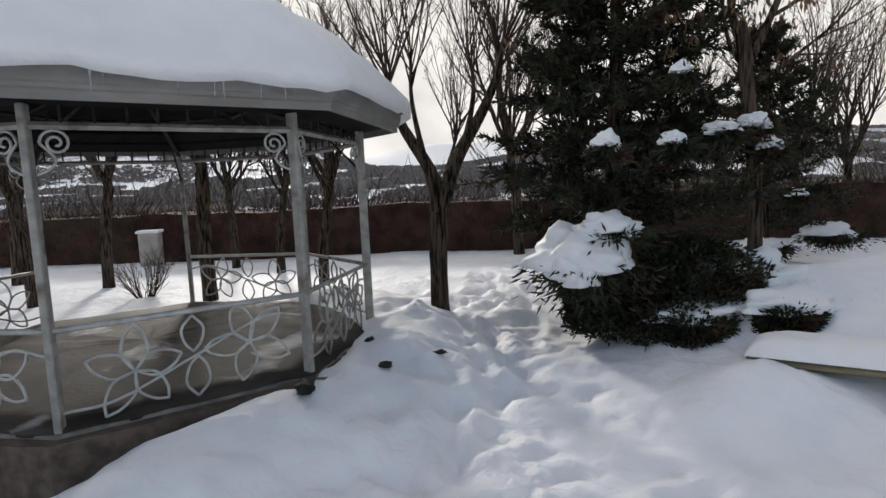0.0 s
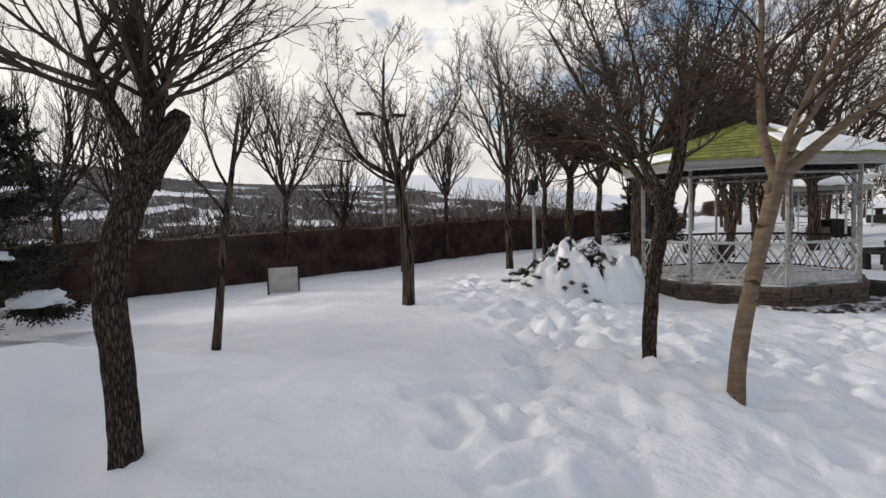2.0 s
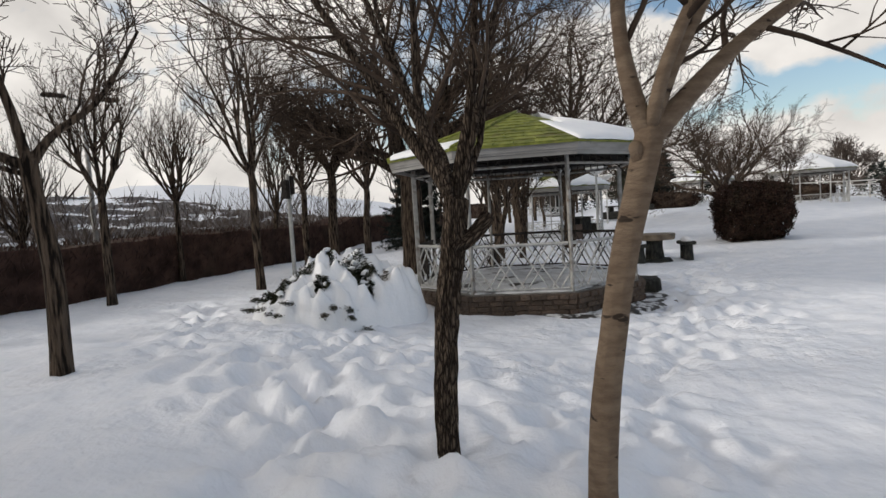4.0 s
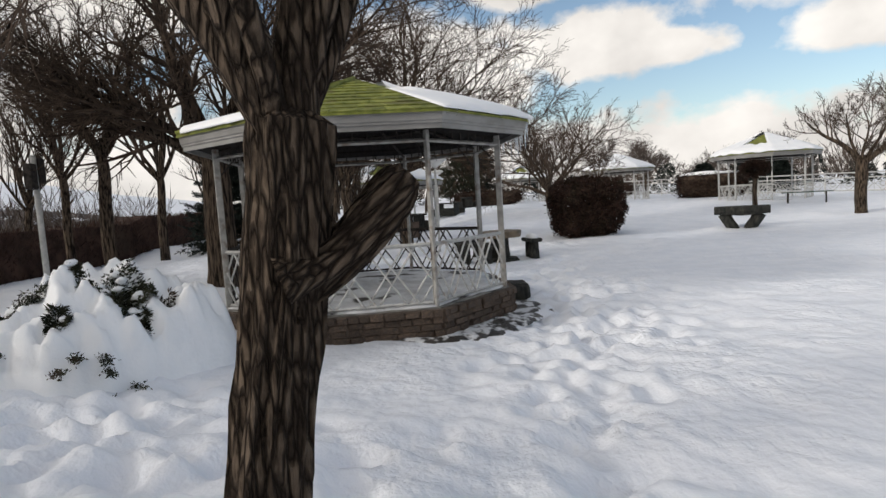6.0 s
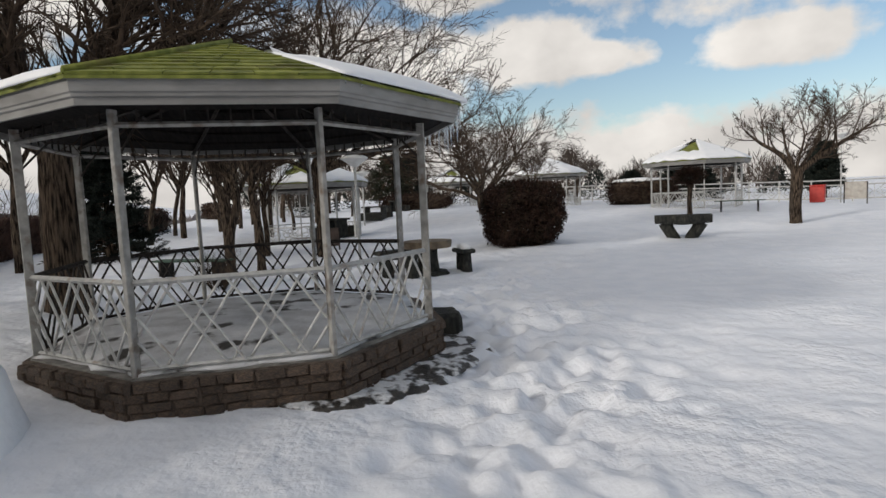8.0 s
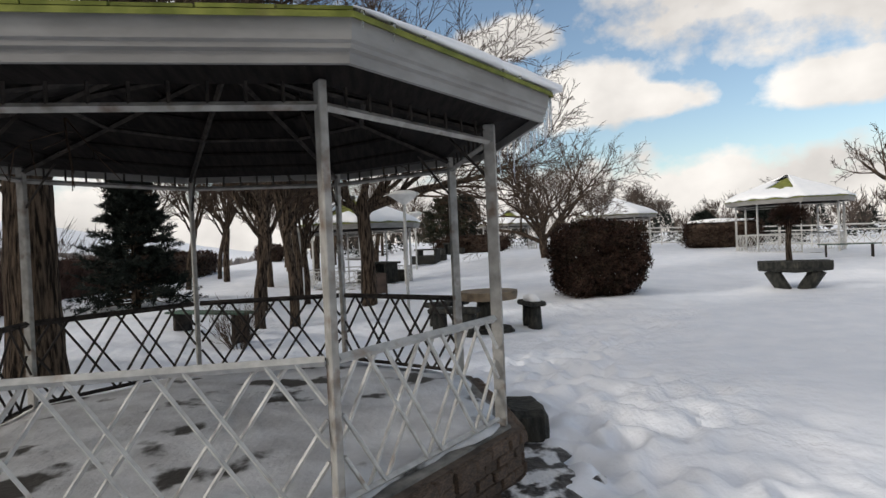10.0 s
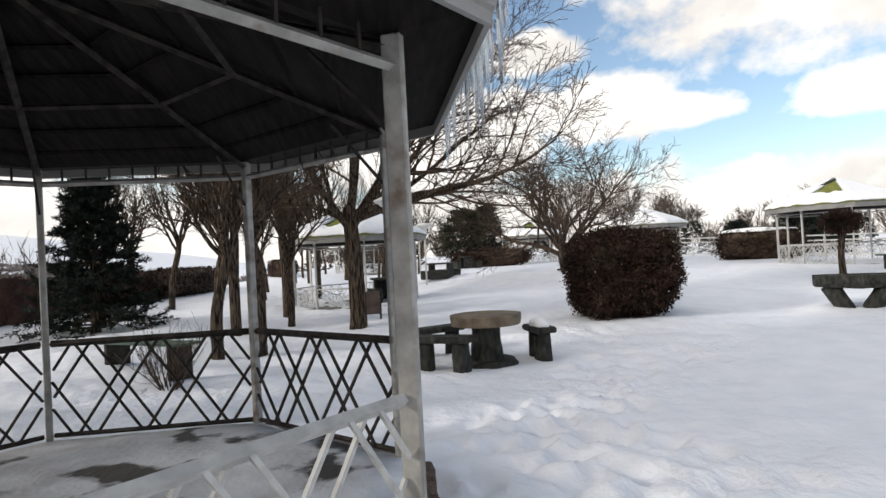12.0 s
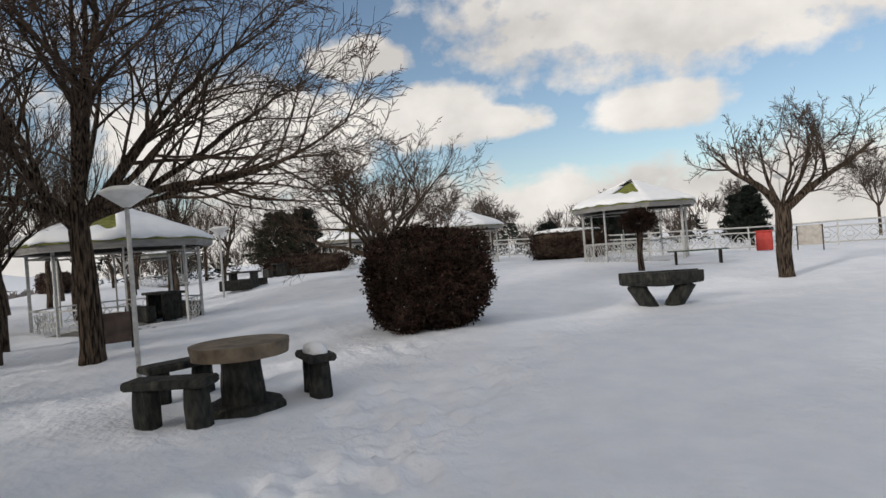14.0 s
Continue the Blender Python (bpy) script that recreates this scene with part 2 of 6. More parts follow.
MORTAR = material("mortar_dark", (0.055, 0.042, 0.034), (0.125, 0.095, 0.074), 0.95, 12.0, bump=0.5, dist=0.01)
CONCRETE = material("aged_concrete", (0.14, 0.135, 0.125), (0.26, 0.25, 0.235), 0.9, 8.0, bump=0.4, c3=(0.07, 0.07, 0.065), c3_scale=3.5, dist=0.01)
FAUXWOOD = material("dark_moulded_concrete", (0.012, 0.013, 0.012), (0.042, 0.042, 0.036), 0.75, 8.0, (2, 2, 0.8), 0.9, 16, c3=(0.085, 0.075, 0.06), c3_scale=4, c3_at=(0.60, 0.72), dist=0.025, spec=0.25)
TABLETOP = material("tan_cast_tabletop", (0.10, 0.075, 0.05), (0.20, 0.155, 0.105), 0.75, 6.0, bump=0.4, c3=(0.06, 0.055, 0.045), c3_scale=2.5, dist=0.01)
PLANK = material("weathered_bench_wood", (0.13, 0.105, 0.06), (0.24, 0.20, 0.12), 0.8, 6.0, (1, 9, 9), 0.5, 12, c3=(0.10, 0.11, 0.07), c3_scale=2, dist=0.01)
RED = material("red_painted_metal", (0.34, 0.022, 0.016), (0.44, 0.035, 0.024), 0.5, 6.0, bump=0.05)
GREEN = material("green_painted_slat", (0.015, 0.045, 0.03), (0.03, 0.075, 0.05), 0.6, 6.0, bump=0.1)
BOARD = material("grey_board", (0.34, 0.32, 0.29), (0.46, 0.43, 0.39), 0.8, 5.0, bump=0.1, c3=(0.25, 0.22, 0.19), c3_scale=2)
BOARD_DARK = material("brown_board", (0.05, 0.035, 0.028), (0.10, 0.07, 0.055), 0.8, 5.0, bump=0.1)
LAMPWHITE = material("white_lamp_shade", (0.60, 0.60, 0.58), (0.70, 0.70, 0.68), 0.45, 8.0, bump=0.05)
ICE = bpy.data.materials.new("ice")
ICE.use_nodes = True
_b = ICE.node_tree.nodes["Principled BSDF"]
_b.inputs["Base Color"].default_value, _b.inputs["Roughness"].default_value = (0.92, 0.95, 0.97, 1), 0.12
_b.inputs["Transmission Weight"].default_value, _b.inputs["IOR"].default_value = 0.75, 1.31
BRICKFAR = material("earth_wall", (0.055, 0.042, 0.036), (0.09, 0.068, 0.056), 0.9, 2.0, bump=0.2)
# scrub grey lightened so that the colour carries the distance haze
HAZED_SCRUB = material("far_scrub", (0.13, 0.115, 0.11), (0.26, 0.24, 0.235), 0.95, 0.5, bump=0)


# ---- building blocks ----
def fade(t):
    t = np.clip(t, 0, 1)
    return t * t * (3 - 2 * t)


def value_noise(x, y, seed=0):
    """Smooth lattice noise in -1..1 over arrays."""
    x, y = np.asarray(x, float), np.asarray(y, float)
    xi, yi = np.floor(x), np.floor(y)
    fx, fy = fade(x - xi), fade(y - yi)

    def lat(i, j):
        return (np.sin(i * 127.1 + j * 311.7 + seed * 74.7) * 43758.5453) % 1.0

    a, b, c, d = lat(xi, yi), lat(xi + 1, yi), lat(xi, yi + 1), lat(xi + 1, yi + 1)
    return 2 * ((a * (1 - fx) + b * fx) * (1 - fy) + (c * (1 - fx) + d * fx) * fy) - 1


def fbm(x, y, seed=0, octaves=4):
    v, a, s = 0.0, 1.0, 1.0
    for k in range(octaves):
        v = v + a * value_noise(x * s + 13.7 * k, y * s - 7.3 * k, seed + k)
        a, s = a * 0.5, s * 2.03
    return v


def link_mesh(name, verts, faces, mat, parent=None, label="", smooth=False):
    me = bpy.data.meshes.new(name)
    me.from_pydata([tuple(v) for v in verts], [], [tuple(f) for f in faces])
    me.materials.append(mat)
    if smooth:
        me.shade_smooth()
    me.update()
    ob = new(name, me)
    if parent is not None:
        ob.parent = parent
    if label:
        ob["label"] = label
    return ob


def part(name, bm, mat, parent=None, label="", smooth=False):
    me = bpy.data.meshes.new(name)
    bmesh.ops.recalc_face_normals(bm, faces=bm.faces)
    bm.to_mesh(me)
    bm.free()
    me.materials.append(mat)
    if smooth:
        me.shade_smooth()
    ob = new(name, me)
    if parent is not None:
        ob.parent = parent
    if label:
        ob["label"] = label
    return ob


def thing(name, m, label, category, group="", kind=""):
    e = new(name)
    e.matrix_basis = m
    return tagged(e, label, category, group, kind)


def box_bm(size, at=(0, 0, 0), turn=None, bevel=0.01, bm=None):
    """A bevelled box centred at a place."""
    bm = bm or bmesh.new()
    m = Matrix.Translation(at) @ (turn.to_4x4() if turn else Matrix()) @ Matrix.Diagonal((*size, 1))
    got = bmesh.ops.create_cube(bm, size=1, matrix=m)
    if bevel:
        edges = list({e for v in got["verts"] for e in v.link_edges})
        bmesh.ops.bevel(bm, geom=edges, offset=bevel, segments=1, affect="EDGES")
    return bm


class Tubes:
    """Collects tapered tubes into one list of points and faces."""

    def __init__(self):
        self.v, self.f = [], []

    def add(self, pts, radii, sides=5, cap=True, lump=0.0, seed=0.0, flat=1.0):
        pts = [Vector(p) for p in pts]
        base = len(self.v)
        d = (pts[1] - pts[0]).normalized()
        ref = Vector((1, 0, 0)) if abs(d.x) < 0.8 else Vector((0, 1, 0))
        u = d.cross(ref).normalized()
        n = len(pts)
        for i, p in enumerate(pts):
            d = (pts[min(i + 1, n - 1)] - pts[max(i - 1, 0)]).normalized()
            u = (u - d * u.dot(d)).normalized()
            w = d.cross(u)
            for k in range(sides):
                a = 2 * math.pi * k / sides
                r = radii[i]
                if lump:
                    s = noise.noise(Vector((math.cos(a) * 2.6, math.sin(a) * 2.6, p.z * 1.1 + seed)))
                    t = noise.noise(Vector((math.cos(a) * 7 + seed, math.sin(a) * 7, p.z * 2.3)))
                    r *= 1 + lump * (s + 0.55 * (0.5 - abs(t) * 2))
                    if sides > 40:
                        f = noise.noise(Vector((math.cos(a) * 11, math.sin(a) * 11 + seed, p.z * 3.2)))
                        r *= 1 + 0.16 * (0.35 - min(abs(f) * 2.2, 0.7))
                self.v.append(p + (u * math.cos(a) + w * math.sin(a) * flat) * r)
        for i in range(n - 1):
            for k in range(sides):
                a, b = base + i * sides + k, base + i * sides + (k + 1) % sides
                self.f.append((a, b, b + sides, a + sides))
        if cap and sides > 3:
            self.f.append(tuple(base + k for k in reversed(range(sides))))
            self.f.append(tuple(base + (n - 1) * sides + k for k in range(sides)))

    def link(self, name, mat, parent, label="", smooth=True):
        return link_mesh(name, self.v, self.f, mat, parent, label, smooth) if self.v else None


def smooth_line(points, steps=6):
    """Catmull-Rom through the points."""
    p = [Vector(q) for q in points]
    p = [2 * p[0] - p[1]] + p + [2 * p[-1] - p[-2]]
    out = []
    for i in range(1, len(p) - 2):
        for s in range(steps):
            t = s / steps
            out.append(0.5 * (2 * p[i] + (p[i + 1] - p[i - 1]) * t + (2 * p[i - 1] - 5 * p[i] + 4 * p[i + 1] - p[i + 2]) * t * t + (3 * p[i] - p[i - 1] - 3 * p[i + 1] + p[i + 2]) * t ** 3))
    return out + [p[-2]]


# ---- ground ----
def hedge_line(x):
    return np.interp(x, [-60, -14, -1, 7, 14, 22, 32, 60], [15, 13, 12.2, 11.0, 9.3, 8.6, 8.6, 10.0])


TRAILS = [  # start, end, width, number of prints
    ((9.2, 1.6), (11.6, 4.0), 1.1, 95), ((7.6, 2.2), (9.9, 3.9), 1.0, 80), ((6.6, 0.7), (12.6, 0.0), 0.9, 110), ((4.5, 1.2), (7.6, 1.7), 0.5, 30), ((5.3, 2.05), (8.3, 2.6), 0.42, 85), ((8.3, 2.6), (9.4, 3.6), 0.6, 40),
    ((12.2, -0.9), (17.5, -1.3), 1.3, 190), ((17.0, -1.2), (22.5, -3.4), 0.6, 32), ((-1.5, 2.2), (2.2, 2.4), 0.8, 40), ((0.2, 5.2), (1.0, 9.0), 1.1, 120), ((-0.2, 3.0), (0.4, 5.4), 0.7, 26), ((9.5, 4.5), (13.0, 7.0), 0.5, 50), ((21.5, -9.0), (26.0, -12.0), 0.6, 40), ((18.5, -2.2), (24.0, -8.2), 0.6, 26)]


def prints():
    r = random.Random(5)
    out = []
    for (a, b, w, n) in TRAILS:
        ang = math.atan2(b[1] - a[1], b[0] - a[0])
        for _ in range(n):
            t = r.random()
            out.append((a[0] + (b[0] - a[0]) * t + r.gauss(0, w * 0.38), a[1] + (b[1] - a[1]) * t + r.gauss(0, w * 0.38), ang + r.gauss(0, 0.5), r.uniform(0.016, 0.058)))
    return out


def height(x, y):
    """Height of the snow, without the footprints."""
    x, y = np.asarray(x, float), np.asarray(y, float)
    g = lambda cx, cy, sx, sy: np.exp(-((x - cx) / sx) ** 2 - ((y - cy) / sy) ** 2)
    h = 0.45 * fade((y + 0.6) / 4.2) * fade((x - 2.7) / 1.4) * (1 - fade((x - 8.6) / 3.2)) * (1 - 0.42 * fade((y - 3.6) / 5.5))
    h = h + 0.09 * g(7.5, 1.25, 1.5, 1.0)
    h = h + 0.20 * fade((y - 2.6) / 3.0) * (1 - fade((x - 2.7) / 1.4))
    h = h + 0.26 * fade((y - 2.5) / 2.5) * fade((x - 8.6) / 3.2)
    h = h + 0.10 * g(7.1, 0.85, 0.8, 0.6) - 0.08 * g(3.95, 3.36, 0.9, 0.7) + 0.13 * g(2.15, 3.5, 0.55, 0.28) + 0.20 * g(3.05, 4.0, 0.6, 0.30)
    h = h - 0.07 * g(13.0, 0.0, 3.0, 2.5) - 0.13 * g(19.5, -1.3, 3.2, 2.6)
    h = h + 0.42 * fade(((x - 20) * 0.75 - (y + 5) * 0.66 - 2) / 16) * (1 - fade((y + 3) / 5)) * (1 - 0.6 * fade((-y - 16) / 9))
    h = h + 0.10 * g(25.0, -4.5, 2.6, 2.2) + 0.10 * fade((x - 22) / 6) + 0.25 * fade((x - 34) / 30)
    h = h + 0.42 * g(2.75, 5.0, 0.95, 0.8) + 0.30 * g(4.0, 4.9, 1.1, 0.7)          # bank over the low shrubs behind the bench
    rr = np.hypot(x + 2.54, y - 4.91)
    h = h + 0.34 * np.exp(-((rr - 2.15) / 0.6) ** 2) * fade((x + 2.3) / 0.8)         # snow piled along the first pavilion
    h = h + 0.36 * g(36.0, -7.0, 7.0, 5.0)
    h = h + 0.20 * g(1.95, 3.72, 0.4, 0.35)                                             # drift at the bench's end
    h = h - 0.10 * g(1.6, 5.6, 0.9, 0.6)                                              # hollow under the pine
    v = y - hedge_line(x)
    north = np.maximum(v - 0.6, 0)
    drop = -0.16 * np.minimum(north, 60) - 0.03 * np.clip(north - 60, 0, 250)
    hills = 140 * fade((north - 350) / 900) * (0.75 + 0.45 * value_noise(x / 420, y / 420, 3)) + 6 * value_noise(x / 90, y / 90, 8) * fade((north - 60) / 200)
    h = h + np.where(v > 0.6, drop + hills, 0)
    h = h + 0.035 * fbm(x * 0.45, y * 0.45, 2, 3) + 0.017 * fbm(x * 1.9, y * 1.9, 9, 4)
    return h


def hz(x, y):
    return float(height(x, y))


def build_ground():
    def axis(lo, hi, fine_lo, fine_hi, fine, mid, far):
        a = list(np.arange(fine_lo, fine_hi, fine))
        for sgn, edge, end in ((-1, fine_lo, lo), (1, fine_hi, hi)):
            p, s = edge, fine
            side = []
            while (end - p) * sgn > 0:
                side.append(p)
                s = min(s * 1.05, mid) if abs(p - edge) < 25 else s * 1.16
                p += sgn * s
            side.append(end)
            a = (list(reversed(side)) + a) if sgn < 0 else (a + side)
        return np.unique(np.round(a, 4))

    xs, ys = axis(-far_reach, far_reach, -2.6, 20.0, 0.055, 0.35, 1), axis(-far_reach, far_reach, -3.0, 6.0, 0.055, 0.35, 1)
    X, Y = np.meshgrid(xs, ys)
    Z = height(X, Y)
    for (px, py, ang, depth) in prints():
        i0, i1 = np.searchsorted(xs, (px - 0.5, px + 0.5))
        j0, j1 = np.searchsorted(ys, (py - 0.5, py + 0.5))
        if i1 - i0 < 3 or j1 - j0 < 3:
            continue
        dx, dy = X[j0:j1, i0:i1] - px, Y[j0:j1, i0:i1] - py
        a, b = dx * math.cos(ang) + dy * math.sin(ang), -dx * math.sin(ang) + dy * math.cos(ang)
        q = (a / (0.12 + depth)) ** 2 + (b / (0.06 + depth)) ** 2
        Z[j0:j1, i0:i1] += -depth * np.exp(-q * q * 0.8) + 0.25 * depth * np.exp(-((np.sqrt(q) - 1.6) / 0.6) ** 2)
    # crust and lumps near the paths, trodden strips
    Z += 0.013 * fbm(X * 5.0, Y * 5.5, 33, 3) * fade((28 - np.abs(X - 10)) / 8) * fade((12 - np.abs(Y)) / 4)
    for (a, b, w, n) in TRAILS:
        ax, ay, bx, by = *a, *b
        L2 = (bx - ax) ** 2 + (by - ay) ** 2
        t = np.clip(((X - ax) * (bx - ax) + (Y - ay) * (by - ay)) / L2, 0, 1)
        dd = np.hypot(X - ax - t * (bx - ax), Y - ay - t * (by - ay))
        lumps = 0.5 - np.abs(value_noise(X * 5.2, Y * 5.2, 41)) - 0.6 * np.abs(value_noise(X * 11.0, Y * 11.0, 43))
        Z += np.exp(-(dd / w) ** 2) * (0.024 * fbm(X * 3.3, Y * 3.3, 21, 4) - 0.014 + 0.030 * lumps)
    # broken, kicked-up snow before the first pavilion and round the pine
    churn = np.exp(-((X - 0.6) / 2.6) ** 2 - ((Y - 3.0) / 1.5) ** 2) + 0.8 * np.exp(-((X - 0.5) / 0.9) ** 2 - ((Y - 7.2) / 1.5) ** 2)
    Z += churn * (0.045 * (0.45 - np.abs(value_noise(X * 3.7, Y * 3.7, 51))) + 0.040 * (0.4 - np.abs(value_noise(X * 8.3, Y * 8.3, 52))) + 0.014 * value_noise(X * 17.0, Y * 17.0, 53))
    nx, ny = len(xs), len(ys)
    verts = np.stack([X.ravel(), Y.ravel(), Z.ravel()], 1)
    idx = np.arange(nx * ny).reshape(ny, nx)
    faces = np.stack([idx[:-1, :-1].ravel(), idx[:-1, 1:].ravel(), idx[1:, 1:].ravel(), idx[1:, :-1].ravel()], 1)
    me = bpy.data.meshes.new("ground")
    me.vertices.add(len(verts))
    me.vertices.foreach_set("co", verts.ravel())
    me.loops.add(faces.size)
    me.loops.foreach_set("vertex_index", faces.ravel().astype(np.int32))
    me.polygons.add(len(faces))
    me.polygons.foreach_set("loop_start", np.arange(0, faces.size, 4, dtype=np.int32))
    me.update(calc_edges=True)
    me.shade_smooth()
    me.materials.append(SNOW)
    ob = new("ground", me)
    tagged(ob, "white uneven snow with trodden footprints covering the park", "snow ground", kind="structure")


far_reach = 2600.0
build_ground()


# ---- pavilions ----
SIDE_R = 1.88            # circle through the posts


def ring(r, ang, z=0.0):
    return Vector((r * math.cos(radians(ang)), r * math.sin(radians(ang)), z))


def prism8(r, z0, z1, a0, mat, name, parent, jitter=0.0, label="", bev=0.0, centre_lift=0.0, rings=1):
    """An eight-sided slab between two heights; jitter roughens its rim."""
    bm = bmesh.new()
    lo, hi = [], []
    n = 8 if not jitter else 64
    rnd = random.Random(int(r * 1000) + int(z1 * 100))
    for k in range(n):
        a = a0 + 360 * k / n
        off = (a - a0) % 45 - 22.5
        rr = r * math.cos(radians(22.5)) / math.cos(radians(off)) * (1 + jitter * rnd.uniform(-1, 0.6))
        lo.append(bm.verts.new(ring(rr, a, z0)))
        hi.append(bm.verts.new(ring(rr * (1 - bev), a, z1 * (1 if not jitter else 1) - (jitter * 0.5 if jitter else 0))))
    for k in range(n):
        bm.faces.new((lo[k], lo[(k + 1) % n], hi[(k + 1) % n], hi[k]))
    bm.faces.new(list(reversed(lo)))
    if centre_lift:
        prev = hi
        for q in range(1, rings + 1):
            s = 1 - q / (rings + 1)
            cur = [bm.verts.new((v.co.x * s, v.co.y * s, z1 + centre_lift * (1 - s * s) + 0.012 * rnd.uniform(-1, 1))) for v in hi]
            for k in range(n):
                bm.faces.new((prev[k], prev[(k + 1) % n], cur[(k + 1) % n], cur[k]))
            prev = cur
        top = bm.verts.new((0, 0, z1 + centre_lift))
        for k in range(n):
            bm.faces.new((prev[k], prev[(k + 1) % n], top))
    else:
        bm.faces.new(hi)
    return part(name, bm, mat, parent, label, smooth=bool(centre_lift))


def bar(T, a, b, w, seed=0):
    T.add([a, b], [w * 0.707, w * 0.707], 4)


def lattice_panel(p, q, z0, z1, parent, mat, diag_mat, seed=0):
    """Railing between two posts: rails and paired crossing diagonals."""
    p, q = Vector(p), Vector(q)
    d = (q - p)
    W = d.length
    d.normalize()
    p, W = p + d * 0.035, W - 0.07
    top = Tubes()
    top.add([(*(p).xy, z1), (*(p + d * W).xy, z1)], [0.024, 0.024], 4)
    panel = top.link("top_rail", mat, parent, smooth=False)
    low = Tubes()
    low.add([(*(p).xy, z0 + 0.03), (*(p + d * W).xy, z0 + 0.03)], [0.017, 0.017], 4)
    low.link("bottom_rail", mat, panel, smooth=False)
    H, run = z1 - z0 - 0.03, 0.44
    for slope in (1, -1):
        off = 0.012 * slope
        nrm = Vector((-d.y, d.x, 0)) * off
        for u0 in (-0.30, -0.17, 0.17, 0.30, 0.64, 0.77, 1.11, 1.24):
            ua, ub = (u0, u0 + run) if slope > 0 else (u0 + run, u0)
            za, zb = 0.0, 1.0
            # clip to the panel
            pts = []
            for (u, s) in ((ua, za), (ub, zb)):
                pts.append([u, s])
            (u1, s1), (u2, s2) = pts
            def cut(u, s, lim):
                k = (lim - u1) / (u2 - u1)
                return [lim, s1 + (s2 - s1) * k]
            for e in pts:
                if e[0] < 0:
                    e[:] = cut(*e, 0.0)
                elif e[0] > W:
                    e[:] = cut(*e, W)
            if min(e[1] for e in pts) < -0.01 or max(e[1] for e in pts) > 1.01 or abs(pts[0][1] - pts[1][1]) < 0.12:
                continue
            T = Tubes()
            ends = [p + d * u + nrm + Vector((0, 0, z0 + 0.03 + H * s)) - Vector((0, 0, p.z)) for u, s in pts]
            bar(T, ends[0], ends[1], 0.016)
            T.link("lattice_bar", diag_mat, panel, smooth=False)
    return panel


def petal_panel(p, q, z0, z1, parent, mat, seed):
    """Railing of bent rods that form pointed leaves round a wandering stem."""
    p, q = Vector(p), Vector(q)
    d = q - p
    W = d.length
    d.normalize()
    H = z1 - z0
    at = lambda u, s: Vector((p.x + d.x * u, p.y + d.y * u, z0 + s))
    top = Tubes()
    top.add([at(0, H), at(W, H)], [0.018, 0.018], 6)
    panel = top.link("top_rail", mat, parent)

    def rod(pts):
        T = Tubes()
        T.add(smooth_line([at(min(max(u, 0.02), W - 0.02), min(max(s, 0.0), H)) for u, s in pts], 5), [0.009] * (5 * (len(pts) - 1) + 1), 5)
        T.link("bent_rod", mat, panel)

    def leaf(u, s, ang, ln, fat):
        c, n = math.cos(ang), math.sin(ang)
        for sg in (1, -1):
            rod([(u, s), (u + c * ln * 0.35 - n * fat * sg, s + n * ln * 0.35 + c * fat * sg), (u + c * ln * 0.75 - n * fat * 0.75 * sg, s + n * ln * 0.75 + c * fat * 0.75 * sg), (u + c * ln, s + n * ln)])

    rnd = random.Random(seed)
    for (u, s) in ((W * 0.27, H * 0.46), (W * 0.73, H * 0.54)):
        turn = rnd.uniform(0, 6.3)
        for k in range(5):
            leaf(u, s, turn + k * 2 * math.pi / 5 + rnd.uniform(-0.15, 0.15), H * rnd.uniform(0.42, 0.52), H * 0.12)
    leaf(W * 0.5, H * 0.05, 1.5, H * 0.45, H * 0.12)
    leaf(W * 0.5, H * 0.95, -1.6, H * 0.4, H * 0.11)
    rod([(0, 0.1), (W * 0.2, H * 0.2), (W * 0.5, H * 0.5), (W * 0.8, H * 0.8), (W, H * 0.75)])
    return panel


def scroll(parent, corner, d, mat):
    """A wrought spiral bracket in the angle between post and beam."""
    pts = []
    for k in range(26):
        a = k / 25 * 3.6 * math.pi
        r = 0.075 * (1 - k / 30)
        pts.append(corner + d * (0.13 - r * math.cos(a)) + Vector((0, 0, -0.09 + r * math.sin(a))))
    T = Tubes()
    T.add(pts, [0.008] * len(pts), 5)
    tail = [corner + d * 0.03 + Vector((0, 0, -0.26)), corner + d * 0.10 + Vector((0, 0, -0.22)), corner + d * 0.12 + Vector((0, 0, -0.17)), pts[0]]
    T.add(smooth_line(tail, 5), [0.008] * 16, 5)
    return T.link("scroll_bracket", mat, parent)


